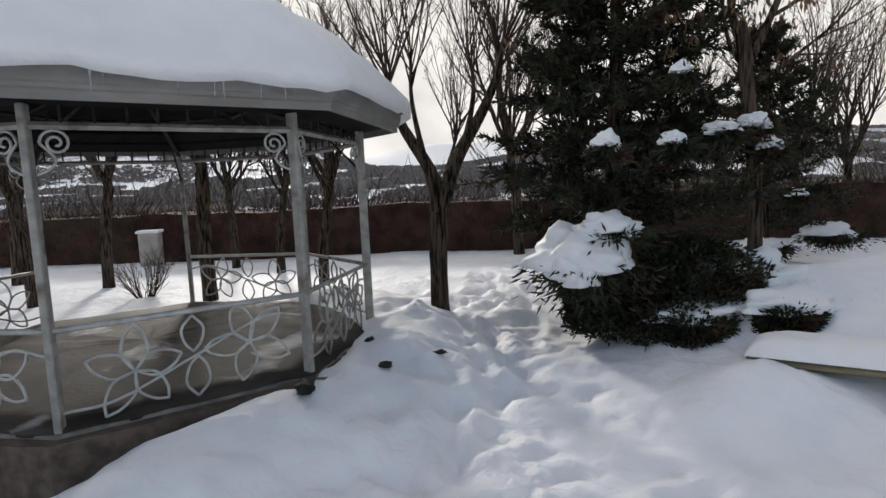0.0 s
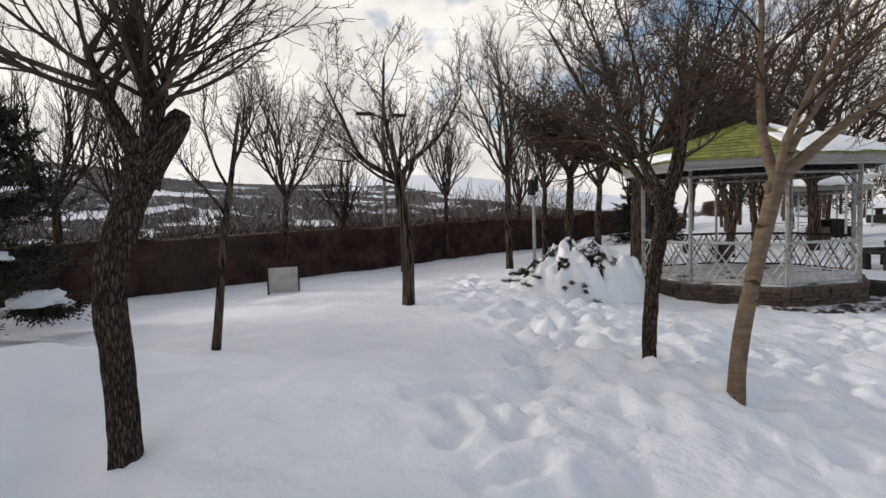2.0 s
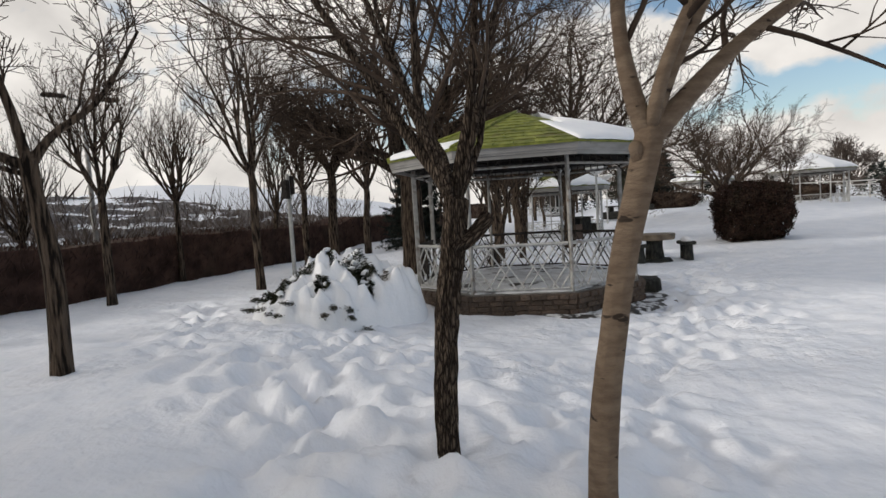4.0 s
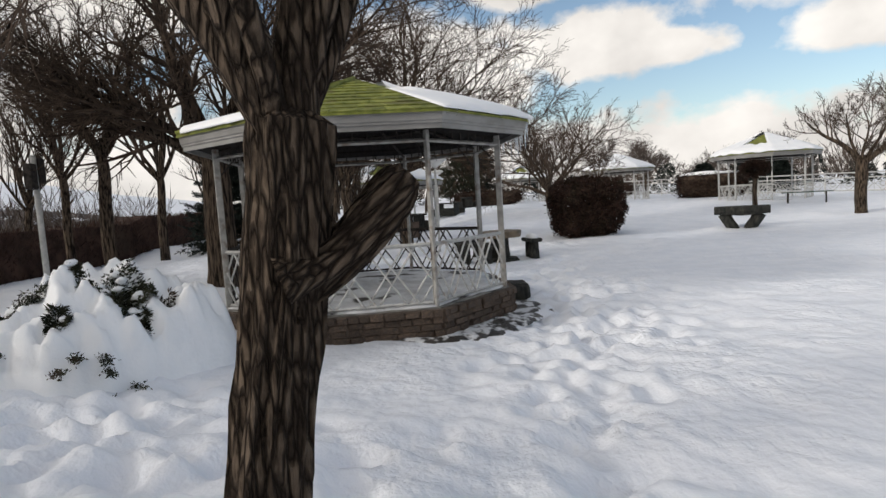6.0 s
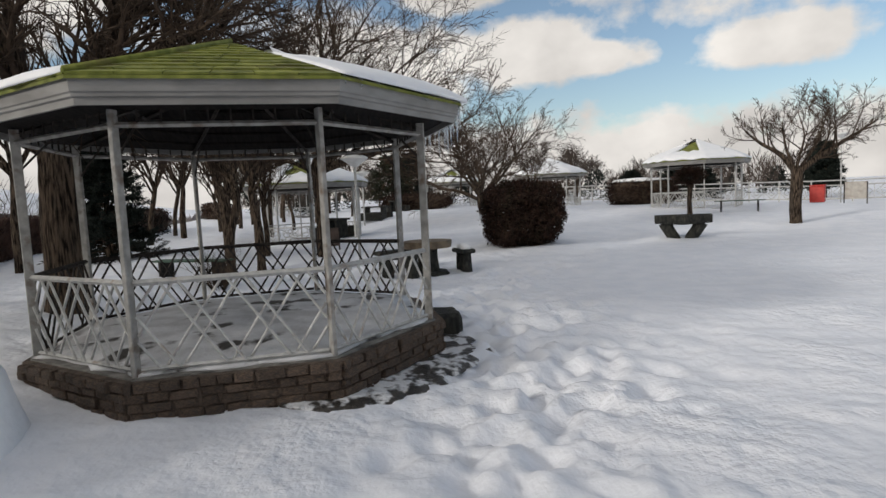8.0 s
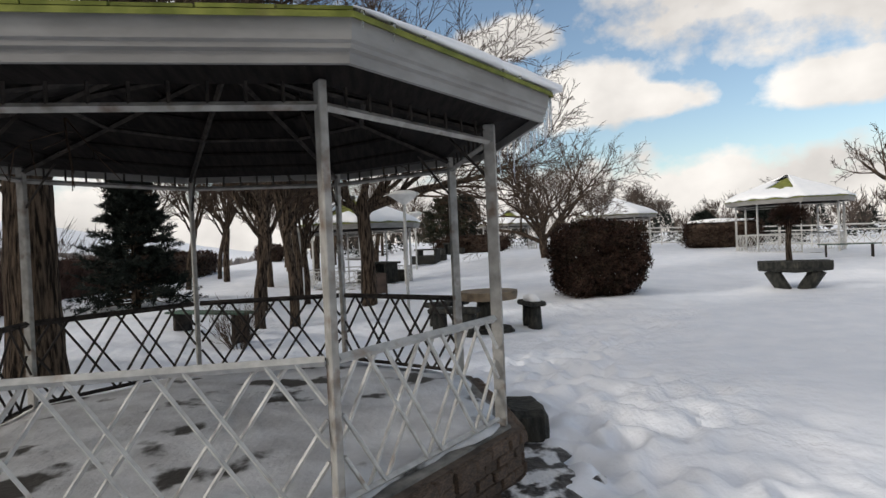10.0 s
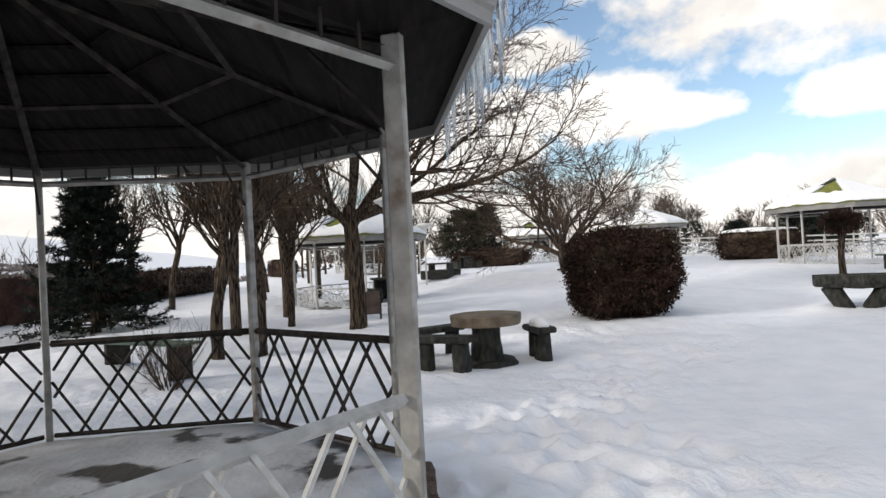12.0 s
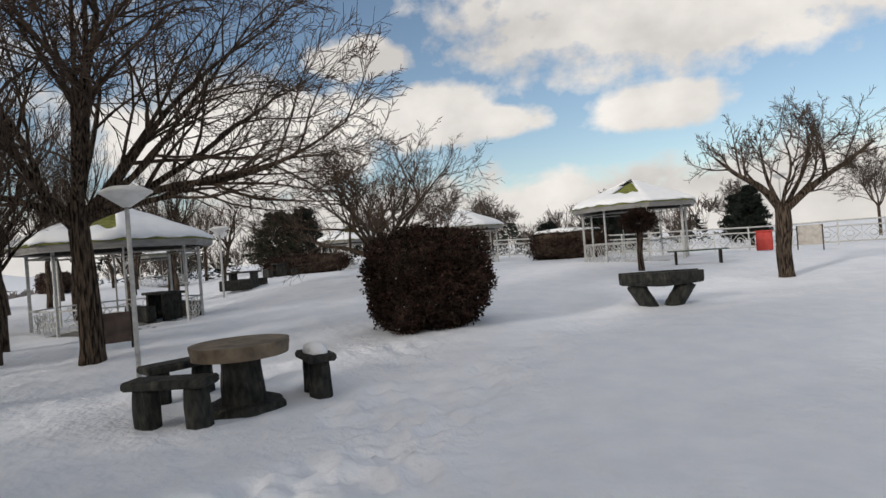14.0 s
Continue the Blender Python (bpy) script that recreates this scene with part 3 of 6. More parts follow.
def snow_cap(parent, a0, facets, r0, z0, r1, z1, thick, seed, lower=None, upper=None, overhang=0.0, ends=2.5):
    """Thick rounded snow on some of the roof's facets."""
    rnd = random.Random(seed)
    bm = bmesh.new()
    nu, nv = 14, 9
    grid = {}
    span = len(facets)
    for iu in range(span * nu + 1):
        f = facets[min(iu // nu, span - 1)]
        t = (iu - (iu // nu) * nu) / nu if iu // nu < span else 1.0
        p0, p1 = ring(r0, a0 + 45 * f, z0), ring(r0, a0 + 45 * (f + 1), z0)
        q0, q1 = ring(r1, a0 + 45 * f, z1), ring(r1, a0 + 45 * (f + 1), z1)
        foot, head = p0.lerp(p1, t), q0.lerp(q1, t)
        edge = 0.06 * noise.noise(Vector((iu * 0.33, seed, 0))) + 0.03 * noise.noise(Vector((iu * 0.9, seed, 4)))
        side = min(1.0, min(iu, span * nu - iu) / ends) if span < 8 else 1.0
        for iv in range(nv + 1):
            s = iv / nv
            low = (lower or {}).get(f, 0.0)
            high = (upper or {}).get(f, 1.0)
            high = high + (0.22 * noise.noise(Vector((iu * 0.27, seed, 9))) * (high < 1))
            s2 = low + (high - low) * s + (edge if iv == 0 else edge * (1 - s) * 0.6)
            base = foot.lerp(head, s2)
            if overhang and iv == 0:
                base = foot + Vector((foot.x, foot.y, 0)).normalized() * 0.05 - Vector((0, 0, overhang * (0.75 + 0.7 * noise.noise(Vector((iu * 0.21, seed, 2))) + 0.25 * noise.noise(Vector((iu * 0.8, seed, 7))))))
            up = thick * (min(1.0, (s + 0.03) / 0.22) ** 0.5) * (1.0 if high >= 1 else max(0.0, 1 - s ** 3) ** 0.5) * ((0.25 if ends < 5 else 0.05) + (0.75 if ends < 5 else 0.95) * side ** 0.5) * (1 + 0.18 * noise.noise(Vector((base.x * 1.7, base.y * 1.7, seed))))
            grid[iu, iv, 1] = bm.verts.new(base + Vector((0, 0, up + 0.012)))
            grid[iu, iv, 0] = bm.verts.new(base + Vector((0, 0, 0.012)))
    M = span * nu
    for iu in range(M):
        for iv in range(nv):
            g = lambda a, b, c: grid[iu + a, iv + b, c]
            bm.faces.new((g(0, 0, 1), g(1, 0, 1), g(1, 1, 1), g(0, 1, 1)))
            bm.faces.new((g(0, 1, 0), g(1, 1, 0), g(1, 0, 0), g(0, 0, 0)))
        bm.faces.new((grid[iu, 0, 0], grid[iu + 1, 0, 0], grid[iu + 1, 0, 1], grid[iu, 0, 1]))
    if span < 8:
        for iu in (0, M):
            for iv in range(nv):
                bm.faces.new((grid[iu, iv, 0], grid[iu, iv + 1, 0], grid[iu, iv + 1, 1], grid[iu, iv, 1]))
    bmesh.ops.remove_doubles(bm, verts=bm.verts, dist=0.0005)
    return part("snow_cap", bm, ROOFSNOW, parent, "thick rounded white roof snow", smooth=True)


def icicles(parent, p, q, n, seed, longest=0.35):
    rnd = random.Random(seed)
    for k in range(n):
        b = Vector(p).lerp(Vector(q), rnd.random())
        ln = longest * (0.25 + 0.75 * rnd.random() ** 2)
        T = Tubes()
        T.add([b, b + Vector((0.004, 0, -ln * 0.5)), b + Vector((0, 0.003, -ln))], [rnd.uniform(0.006, 0.014), 0.006, 0.001], 6)
        T.link("icicle", ICE, parent, "clear hanging ice")


def pavilion(centre, a0, floor, label, rails="lattice", open_sides=(), snow=(), bare=(), thick=0.12, plinth_to=None, detail=2, lower=None, upper=None, ice=(), eave=2.20, group="park pavilions", dark_rails=(), rise=0.86, cover=None, overhang=0.0, ends=2.5, gap=0.0):
    """An eight-sided open pavilion. Heights are measured from its own origin at the floor."""
    base = thing("pavilion", pose(*centre, floor), label, "pavilion", group)
    z_eave = eave - floor                    # underside of the fascia
    F = 0.18
    er = SIDE_R + 0.38
    prism8(SIDE_R + 0.06, -0.12, 0.0, a0, CONCRETE, "floor_slab", base)
    # posts
    posts = []
    for k in range(8):
        c = ring(SIDE_R, a0 + 45 * k)
        turn = Matrix.Rotation(radians(a0 + 45 * k), 3, "Z")
        ob = part("post", box_bm((0.074, 0.040, z_eave + 0.02), (c.x, c.y, (z_eave + 0.02) / 2), turn, 0.006), PAINT_WORN if detail > 1 else PAINT, base)
        posts.append((c, ob))
    # beam ring with short struts above it
    for k in range(8):
        p, q = ring(SIDE_R, a0 + 45 * k, z_eave - 0.09), ring(SIDE_R, a0 + 45 * (k + 1), z_eave - 0.09)
        T = Tubes()
        T.add([p, q], [0.021, 0.021], 4)
        b = T.link("beam", PAINT_WORN, base, smooth=False)
        if detail > 1:
            for s in range(1, 9):
                c = p.lerp(q, s / 9)
                # painted struts, coloured dark for the shade under the eave
                S = Tubes()
                S.add([c, c + Vector((0, 0, 0.11))], [0.009, 0.009], 4)
                S.link("strut", DARKSTEEL_AND_SHADE, b, smooth=False)
    # roof: fascia with two mouldings, soffit, facets
    apex_z = z_eave + F + rise
    for k in range(8):
        A, B = a0 + 45 * k, a0 + 45 * (k + 1)
        bm = bmesh.new()
        profile = [(er - 0.055, 0.0), (er - 0.03, 0.0), (er - 0.03, 0.045), (er - 0.012, 0.055), (er - 0.012, 0.075), (er, 0.085), (er + 0.01, F), (er - 0.05, F)]
        va = [bm.verts.new(ring(r, A, z_eave + z)) for r, z in profile]
        vb = [bm.verts.new(ring(r, B, z_eave + z)) for r, z in profile]
        n = len(profile)
        for i in range(n):
            bm.faces.new((va[i], vb[i], vb[(i + 1) % n], va[(i + 1) % n]))
        part("fascia", bm, FASCIA, base)
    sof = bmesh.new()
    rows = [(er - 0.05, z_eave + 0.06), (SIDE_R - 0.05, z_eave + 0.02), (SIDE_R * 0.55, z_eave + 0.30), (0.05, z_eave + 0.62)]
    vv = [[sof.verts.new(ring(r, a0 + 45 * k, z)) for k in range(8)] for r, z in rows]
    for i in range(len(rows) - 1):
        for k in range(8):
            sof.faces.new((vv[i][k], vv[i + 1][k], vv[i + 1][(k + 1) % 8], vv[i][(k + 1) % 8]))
    part("soffit", sof, SOFFIT, base, "board lining under the roof, its shade put into the colour")
    if detail > 1:
        for k in range(8):
            T = Tubes()
            T.add([ring(SIDE_R - 0.02, a0 + 45 * k, z_eave - 0.02), ring(SIDE_R * 0.55, a0 + 45 * k, z_eave + 0.255), ring(0.08, a0 + 45 * k, z_eave + 0.57)], [0.022] * 3, 4)
            T.link("rafter", DARKSTEEL_AND_SHADE, base, smooth=False)
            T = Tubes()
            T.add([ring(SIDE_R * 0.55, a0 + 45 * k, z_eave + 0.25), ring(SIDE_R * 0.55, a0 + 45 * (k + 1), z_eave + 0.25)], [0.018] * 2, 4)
            T.link("purlin", DARKSTEEL_AND_SHADE, base, smooth=False)
            # battens share the soffit colour with its painted-in shade
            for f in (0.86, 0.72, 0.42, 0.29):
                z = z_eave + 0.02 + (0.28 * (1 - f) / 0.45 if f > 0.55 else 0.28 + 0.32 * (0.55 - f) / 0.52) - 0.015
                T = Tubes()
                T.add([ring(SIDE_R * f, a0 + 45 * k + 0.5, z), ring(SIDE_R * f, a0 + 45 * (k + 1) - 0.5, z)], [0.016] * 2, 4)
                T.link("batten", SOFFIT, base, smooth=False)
            c, d = ring(SIDE_R, a0 + 45 * k, z_eave - 0.34), ring(SIDE_R - 0.33, a0 + 45 * k, z_eave + 0.02)
            # brace colour is darkened to hold the roof's shade
            T = Tubes()
            T.add([c, d], [0.010, 0.010], 4)
            T.link("knee_brace", DARKSTEEL_AND_SHADE, base, smooth=False)
    zr = z_eave + F + 0.004
    for k in range(8):
        bm = bmesh.new()
        tri = [ring(er + 0.035, a0 + 45 * k, zr), ring(er + 0.035, a0 + 45 * (k + 1), zr), ring(0.02, a0 + 45 * (k + 1), apex_z), ring(0.02, a0 + 45 * k, apex_z)]
        top = [bm.verts.new(v) for v in tri]
        bot = [bm.verts.new(v - Vector((0, 0, 0.025))) for v in tri]
        bm.faces.new(top)
        bm.faces.new(list(reversed(bot)))
        for i in range(4):
            bm.faces.new((top[i], bot[i], bot[(i + 1) % 4], top[(i + 1) % 4]))
        facet = part("roof_panel", bm, cover or SHINGLE, base, "mossy green shingled roof slope" if k in bare else "")
        if k in bare and detail > 1:
            rows_n = 11
            rnd = random.Random(k)
            for r in range(rows_n):
                s0, s1 = r / rows_n, min((r + 1.18) / rows_n, 0.995)
                l0, r0_ = tri[0].lerp(tri[3], s0), tri[1].lerp(tri[2], s0)
                l1, r1_ = tri[0].lerp(tri[3], s1), tri[1].lerp(tri[2], s1)
                wid = (r0_ - l0).length
                n = max(1, int(round(wid / 0.30)))
                shift = 0.5 * (r % 2) / n
                nrm = (r0_ - l0).cross(l1 - l0).normalized()
                if nrm.z < 0:
                    nrm = -nrm
                for i in range(-1, n):
                    u0, u1 = max(0.0, i / n + shift), min(1.0, (i + 1) / n + shift)
                    if u1 - u0 < 0.04:
                        continue
                    g = 0.004 / max(wid, 0.1)
                    a, b = l0.lerp(r0_, u0 + g), l0.lerp(r0_, u1 - g)
                    c, d = l1.lerp(r1_, u1 - g), l1.lerp(r1_, u0 + g)
                    lift = 0.017 + rnd.uniform(-0.004, 0.006)
                    vs = [a + nrm * lift, b + nrm * lift, c + nrm * 0.006, d + nrm * 0.006, a + nrm * 0.003, b + nrm * 0.003, c, d]
                    link_mesh("shingle", vs, [(0, 1, 2, 3), (4, 5, 1, 0), (5, 6, 2, 1), (7, 4, 0, 3), (6, 7, 3, 2)], SHINGLE, facet)
            T = Tubes()
            T.add([tri[0] + Vector((0, 0, 0.02)), tri[3] + Vector((0, 0, 0.02))], [0.035, 0.03], 5, flat=0.5)
            T.link("hip_cap", SHINGLE, facet)
    if snow:
        snow_cap(base, a0, list(snow), er + 0.05, zr, 0.05 + gap, apex_z - rise * gap / er, thick, int(centre[0] * 10) % 97, lower, upper, overhang, ends)
    for k, n, ln in ice:
        icicles(base, ring(er + 0.03, a0 + 45 * k, zr + 0.02), ring(er + 0.03, a0 + 45 * (k + 1), zr + 0.02), n, k, ln)
    # railings
    for k in range(8):
        if k in open_sides:
            continue
        p, q = ring(SIDE_R, a0 + 45 * k), ring(SIDE_R, a0 + 45 * (k + 1))
        if rails == "petal":
            petal_panel(p, q, 0.0, 0.56, base, PAINT_WORN if k in dark_rails else PAINT, k)
            if detail > 1:
                for c, e in ((p, q), (q, p)):
                    scroll(base, Vector((c.x, c.y, z_eave - 0.09)), (e - c).normalized(), PAINT)
        else:
            # sides in dark_rails get near-black colour in place of their shade
            lattice_panel(p, q, 0.02, 0.70, base, DARKSTEEL_AND_SHADE if k in dark_rails else PAINT, DARKSTEEL_AND_SHADE if k in dark_rails else PAINT, k)
    return base, posts


def masonry(base, a0, r, z0, z1, sides, parent_mat=MORTAR):
    """Plinth core and its courses of rough stones on the given sides."""
    core = prism8(r - 0.02, z0, z1, a0, parent_mat, "plinth", base, label="rough brown stone plinth")
    rnd = random.Random(11)
    protos = []
    for v in range(10):
        bm = box_bm((1, 1, 1), bevel=0)
        bmesh.ops.bevel(bm, geom=list(bm.edges), offset=0.10, segments=1, affect="EDGES")
        for w in bm.verts:
            w.co += Vector((rnd.uniform(-0.06, 0.06), rnd.uniform(-0.06, 0.06), rnd.uniform(-0.09, 0.09)))
        me = bpy.data.meshes.new("stone")
        bm.to_mesh(me)
        bm.free()
        me.materials.append(STONE)
        protos.append(me)
    courses = 6
    ch = (z1 - z0) / courses
    for k in sides:
        p, q = ring(r, a0 + 45 * k), ring(r, a0 + 45 * (k + 1))
        d = (q - p)
        W = d.length
        d.normalize()
        ang = math.atan2(d.y, d.x)
        for c in range(courses):
            u = -0.02 - (0.09 if c % 2 else 0)
            while u < W - 0.04:
                ln = rnd.uniform(0.11, 0.23)
                a, b = max(u, 0.0), min(u + ln, W)
                if b - a > 0.04:
                    out = rnd.uniform(-0.012, 0.018) + (0.02 if c == courses - 1 else 0)
                    n = Vector((d.y, -d.x, 0))
                    m = p + d * (a + b) / 2 + n * (out - 0.045)
                    ob = new("stone", rnd.choice(protos))
                    ob.parent = core
                    ob.matrix_basis = Matrix.LocRotScale((m.x, m.y, z0 + (c + 0.5) * ch), Euler((rnd.uniform(-0.03, 0.03), rnd.uniform(-0.03, 0.03), ang + (math.pi if rnd.random() < 0.5 else 0))), ((b - a) * rnd.uniform(0.90, 1.0), 0.11, ch * rnd.uniform(0.78, 1.0)))
                u += ln
    return core


# second pavilion: low stone plinth, lattice railing, bare green slope
P2, A2, FL2 = (14.93, 1.765), 160.3, 0.27
# far-side white rails 3-6 are coloured dark to stand for shade
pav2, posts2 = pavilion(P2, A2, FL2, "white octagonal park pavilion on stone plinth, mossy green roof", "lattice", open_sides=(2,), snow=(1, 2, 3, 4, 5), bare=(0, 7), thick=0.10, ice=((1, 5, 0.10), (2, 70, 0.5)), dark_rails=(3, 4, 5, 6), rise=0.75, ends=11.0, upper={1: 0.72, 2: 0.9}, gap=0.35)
masonry(pav2, A2, SIDE_R + 0.14, -0.46, -0.015, (7, 0, 1, 2))
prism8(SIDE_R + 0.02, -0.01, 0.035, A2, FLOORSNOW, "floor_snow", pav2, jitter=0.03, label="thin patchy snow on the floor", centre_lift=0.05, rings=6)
snow_cap(pav2, A2, [6, 7], SIDE_R + 0.43, 2.20 - FL2 + 0.184, 0.05, 2.20 - FL2 + 0.93, 0.07, 5, None, {6: 0.5, 7: 0.2})
# first pavilion: petal railing, deep snow
P1, A1, FL1 = (-2.54, 4.91), -77.4, 0.36
pav1, posts1 = pavilion(P1, A1, FL1, "white octagonal park pavilion with petal railings, deep roof snow", "petal", open_sides=(4,), snow=(0, 1, 2, 3, 4, 5, 6, 7), bare=(), thick=0.36, ice=((0, 14, 0.2), (7, 10, 0.2)), dark_rails=(1, 2), eave=2.10, rise=0.90, cover=BOARD_DARK, overhang=0.11)
prism8(SIDE_R + 0.16, -0.50, -0.02, A1, MORTAR, "plinth", pav1, label="dark rough stone plinth")
prism8(SIDE_R + 0.05, -0.01, 0.03, A1, WETFLOOR, "floor_snow", pav1, jitter=0.02, label="wet dark floor with patches of snow", centre_lift=0.02, rings=6)

# pavilions further off
ALL = (0, 1, 2, 3, 4, 5, 6, 7)
pavilion((32.1, -15.4), 20.0, 0.46, "white octagonal pavilion, green roof half under snow", "lattice", open_sides=(3,), snow=ALL, thick=0.12, detail=1, eave=2.33, upper={2: 0.45, 1: 0.8})
pavilion((30.6, 1.5), 12.0, 0.12, "white octagonal pavilion with snowy roof among bare trees", "petal", open_sides=(4,), snow=ALL, thick=0.14, detail=1, eave=1.98, upper={3: 0.32, 2: 0.7})
pavilion((51.8, -8.6), 30.0, 0.45, "distant white pavilion with green and snowy roof", "lattice", open_sides=(3,), snow=ALL, thick=0.14, detail=1, eave=2.3, upper={3: 0.5, 2: 0.6})
pavilion((42.5, -12.6), 10.0, 0.35, "distant white pavilion behind a dense shrub", "lattice", open_sides=(3,), snow=ALL, thick=0.14, detail=1, eave=2.3)
pavilion((58.0, 3.5), 40.0, 0.4, "distant white pavilion among bare trees", "lattice", open_sides=(3,), snow=ALL, thick=0.14, detail=1, eave=2.3)


# ---- trees ----
STY = {
    # children per level, length ratio, spread in degrees, lift, wander
    "spread": dict(n=(0, 8, 8, 6), ratio=(1, 0.60, 0.50, 0.42), spread=(0, 42, 45, 42), lift=0.10, wander=0.17),
    "shoots": dict(n=(0, 9, 5, 3), ratio=(1, 0.78, 0.42, 0.40), spread=(0, 30, 30, 32), lift=0.17, wander=0.10),
    "slim": dict(n=(0, 9, 6, 3), ratio=(1, 0.52, 0.45, 0.42), spread=(0, 38, 40, 38), lift=0.14, wander=0.13),
    "pollard": dict(n=(0, 14, 6, 2), ratio=(1, 1.15, 0.40, 0.40), spread=(0, 34, 30, 32), lift=0.16, wander=0.09, start=0.72),
    "tufted": dict(n=(0, 12, 8, 4), ratio=(1, 2.3, 0.36, 0.40), spread=(0, 55, 32, 32), lift=0.10, wander=0.10, start=0.45),
    "arch": dict(n=(0, 10, 8, 7), ratio=(1, 0.55, 0.48, 0.42), spread=(0, 40, 42, 42), lift=0.02, wander=0.13),
}


def grow(rnd, bag, p, d, L, r, lev, sty, last=4, thin=0.0022, line=None):
    """One branch and all that springs from it; a line, relative to its foot, fixes a limb's course."""
    n = (6, 6, 5, 3, 2 if thin < 0.0029 else 1)[lev]
    pts, rad = [Vector(p)], [r]
    if line:
        steps = smooth_line([(0, 0, 0)] + list(line), 3)
        n = len(steps) - 1
        pts = [Vector(p) + q for q in steps]
        dirs = [(steps[min(i + 1, n)] - steps[max(i - 1, 0)]).normalized() for i in range(n + 1)]
        rad = [max(r * (1 - 0.74 * i / n), thin) for i in range(n + 1)]
        L = sum((b - a).length for a, b in zip(steps, steps[1:]))
    else:
        d = Vector(d).normalized()
        dirs = [d]
        for i in range(n):
            d = (d + Vector((rnd.gauss(0, 1), rnd.gauss(0, 1), rnd.gauss(0, 1))) * sty["wander"] + Vector((0, 0, sty["lift"]))).normalized()
            pts.append(pts[-1] + d * L / n)
            rad.append(max(r * (1 - 0.80 * (i + 1) / n), thin))
            dirs.append(d)
    bag.setdefault(lev, []).append((pts, rad))
    if lev >= last:
        return
    for k in range(sty["n"][lev]):
        t0 = sty.get("start", 0.38 if line else 0.22) if lev == 1 else 0.22
        t = t0 + (1 - t0) * (k + rnd.random()) / sty["n"][lev]
        i = min(int(t * n), n - 1)
        q = pts[i].lerp(pts[i + 1], t * n - i)
        axis = dirs[i].cross(Vector((rnd.gauss(0, 1), rnd.gauss(0, 1), rnd.gauss(0, 1)))).normalized()
        nd = Matrix.Rotation(radians(sty["spread"][lev] * rnd.uniform(0.6, 1.3)), 3, axis) @ dirs[i]
        rr = rad[i] * (0.45 if line else 0.62)
        grow(rnd, bag, q, nd, L * sty["ratio"][lev] * rnd.uniform(0.7, 1.15) * (1.15 - 0.45 * t), max(rr, thin * 1.2), lev + 1, sty, last, thin)


def tree(at, trunk, radii, limbs, style, label, seed, bark=BARK, twig=TWIG, sides=14, lump=0.16, last=4, rings=5, group="bare park trees", stubs=(), thin=0.0022, courses=()):
    """A bare tree. trunk: bends relative to the base; limbs: (height share of the trunk, direction, length, radius); courses: (radius, bends relative to the fork)."""
    rnd = random.Random(seed)
    z = hz(*at)
    base = thing("bare_tree", pose(at[0], at[1], z), label, "tree", group)
    line = smooth_line([(0, 0, -0.25)] + list(trunk), rings)
    rr = []
    total = len(line) - 1
    for i in range(len(line)):
        t = i / total
        rr.append(radii[0] + (radii[1] - radii[0]) * t + radii[0] * 0.22 * max(0, 1 - t * 7))
    rr[-1] *= 0.55
    T = Tubes()
    T.add(line, rr, sides, lump=lump, seed=seed * 1.7)
    trunk_ob = T.link("trunk", bark, base)
    for (t, d, ln, r) in stubs:
        i = min(int(t * total), total - 1)
        q = line[i]
        d = Vector(d).normalized()
        S = Tubes()
        lean = d.to_track_quat("Z", "Y").to_matrix()
        sag = lean.inverted() @ Vector((0, 0, -0.035))
        S.add(smooth_line([(0, 0, 0), Vector((0, 0, ln * 0.45)) + sag, (0, 0, ln)], 8), [r * (1.0 + 0.8 * max(0.0, 1 - k / 8) ** 1.5) * (1.0, 1.0, 0.9, 0.62)[max(0, k - 13)] for k in range(17)], 44 if ln > 0.2 else 14, lump=0.24, seed=seed)
        S.link("cut_limb", bark, base, "sawn-off limb").matrix_basis = Matrix.Translation(q) @ lean.to_4x4()
    bag = {}
    sty = STY[style]
    for (t, d, ln, r) in limbs:
        i = min(int(t * total), max(total - 2 - len(bag.get(1, ())) % 3, 1))
        grow(rnd, bag, line[i], d, ln, r, 1, sty, last, thin)
    for (r, course) in courses:
        grow(rnd, bag, line[max(total - 2, 1)], None, 1.0, r, 1, sty, last, thin, course)
    mid, fine = Tubes(), Tubes()
    for lev, items in bag.items():
        for pts, rad in items:
            if lev == 1:
                big = Tubes()
                big.add(smooth_line(pts, 2), np.interp(np.linspace(0, 1, 2 * (len(pts) - 1) + 1), np.linspace(0, 1, len(pts)), rad), 8, lump=0.10, seed=seed)
                big.link("limb", bark, base)
            elif lev == 2:
                mid.add(pts, rad, 5)
            else:
                fine.add(pts, rad, 3, cap=False)
    tagged(mid.link("branchwork", twig, base), kind="stuff")
    tagged(fine.link("twig_mass", twig, base), kind="stuff")
    return base


def around(n, tilt, ln, r, t=1.0, seed=0, jit=0.25):
    """Limbs in a ring."""
    rnd = random.Random(seed)
    out = []
    for k in range(n):
        a = 2 * math.pi * (k + rnd.uniform(-jit, jit)) / n + seed
        e = radians(tilt + rnd.uniform(-12, 12))
        out.append((t if isinstance(t, (int, float)) else rnd.uniform(*t), (math.cos(a) * math.cos(e), math.sin(a) * math.cos(e), math.sin(e)), ln * rnd.uniform(0.8, 1.15), r * rnd.uniform(0.8, 1.1)))
    return out


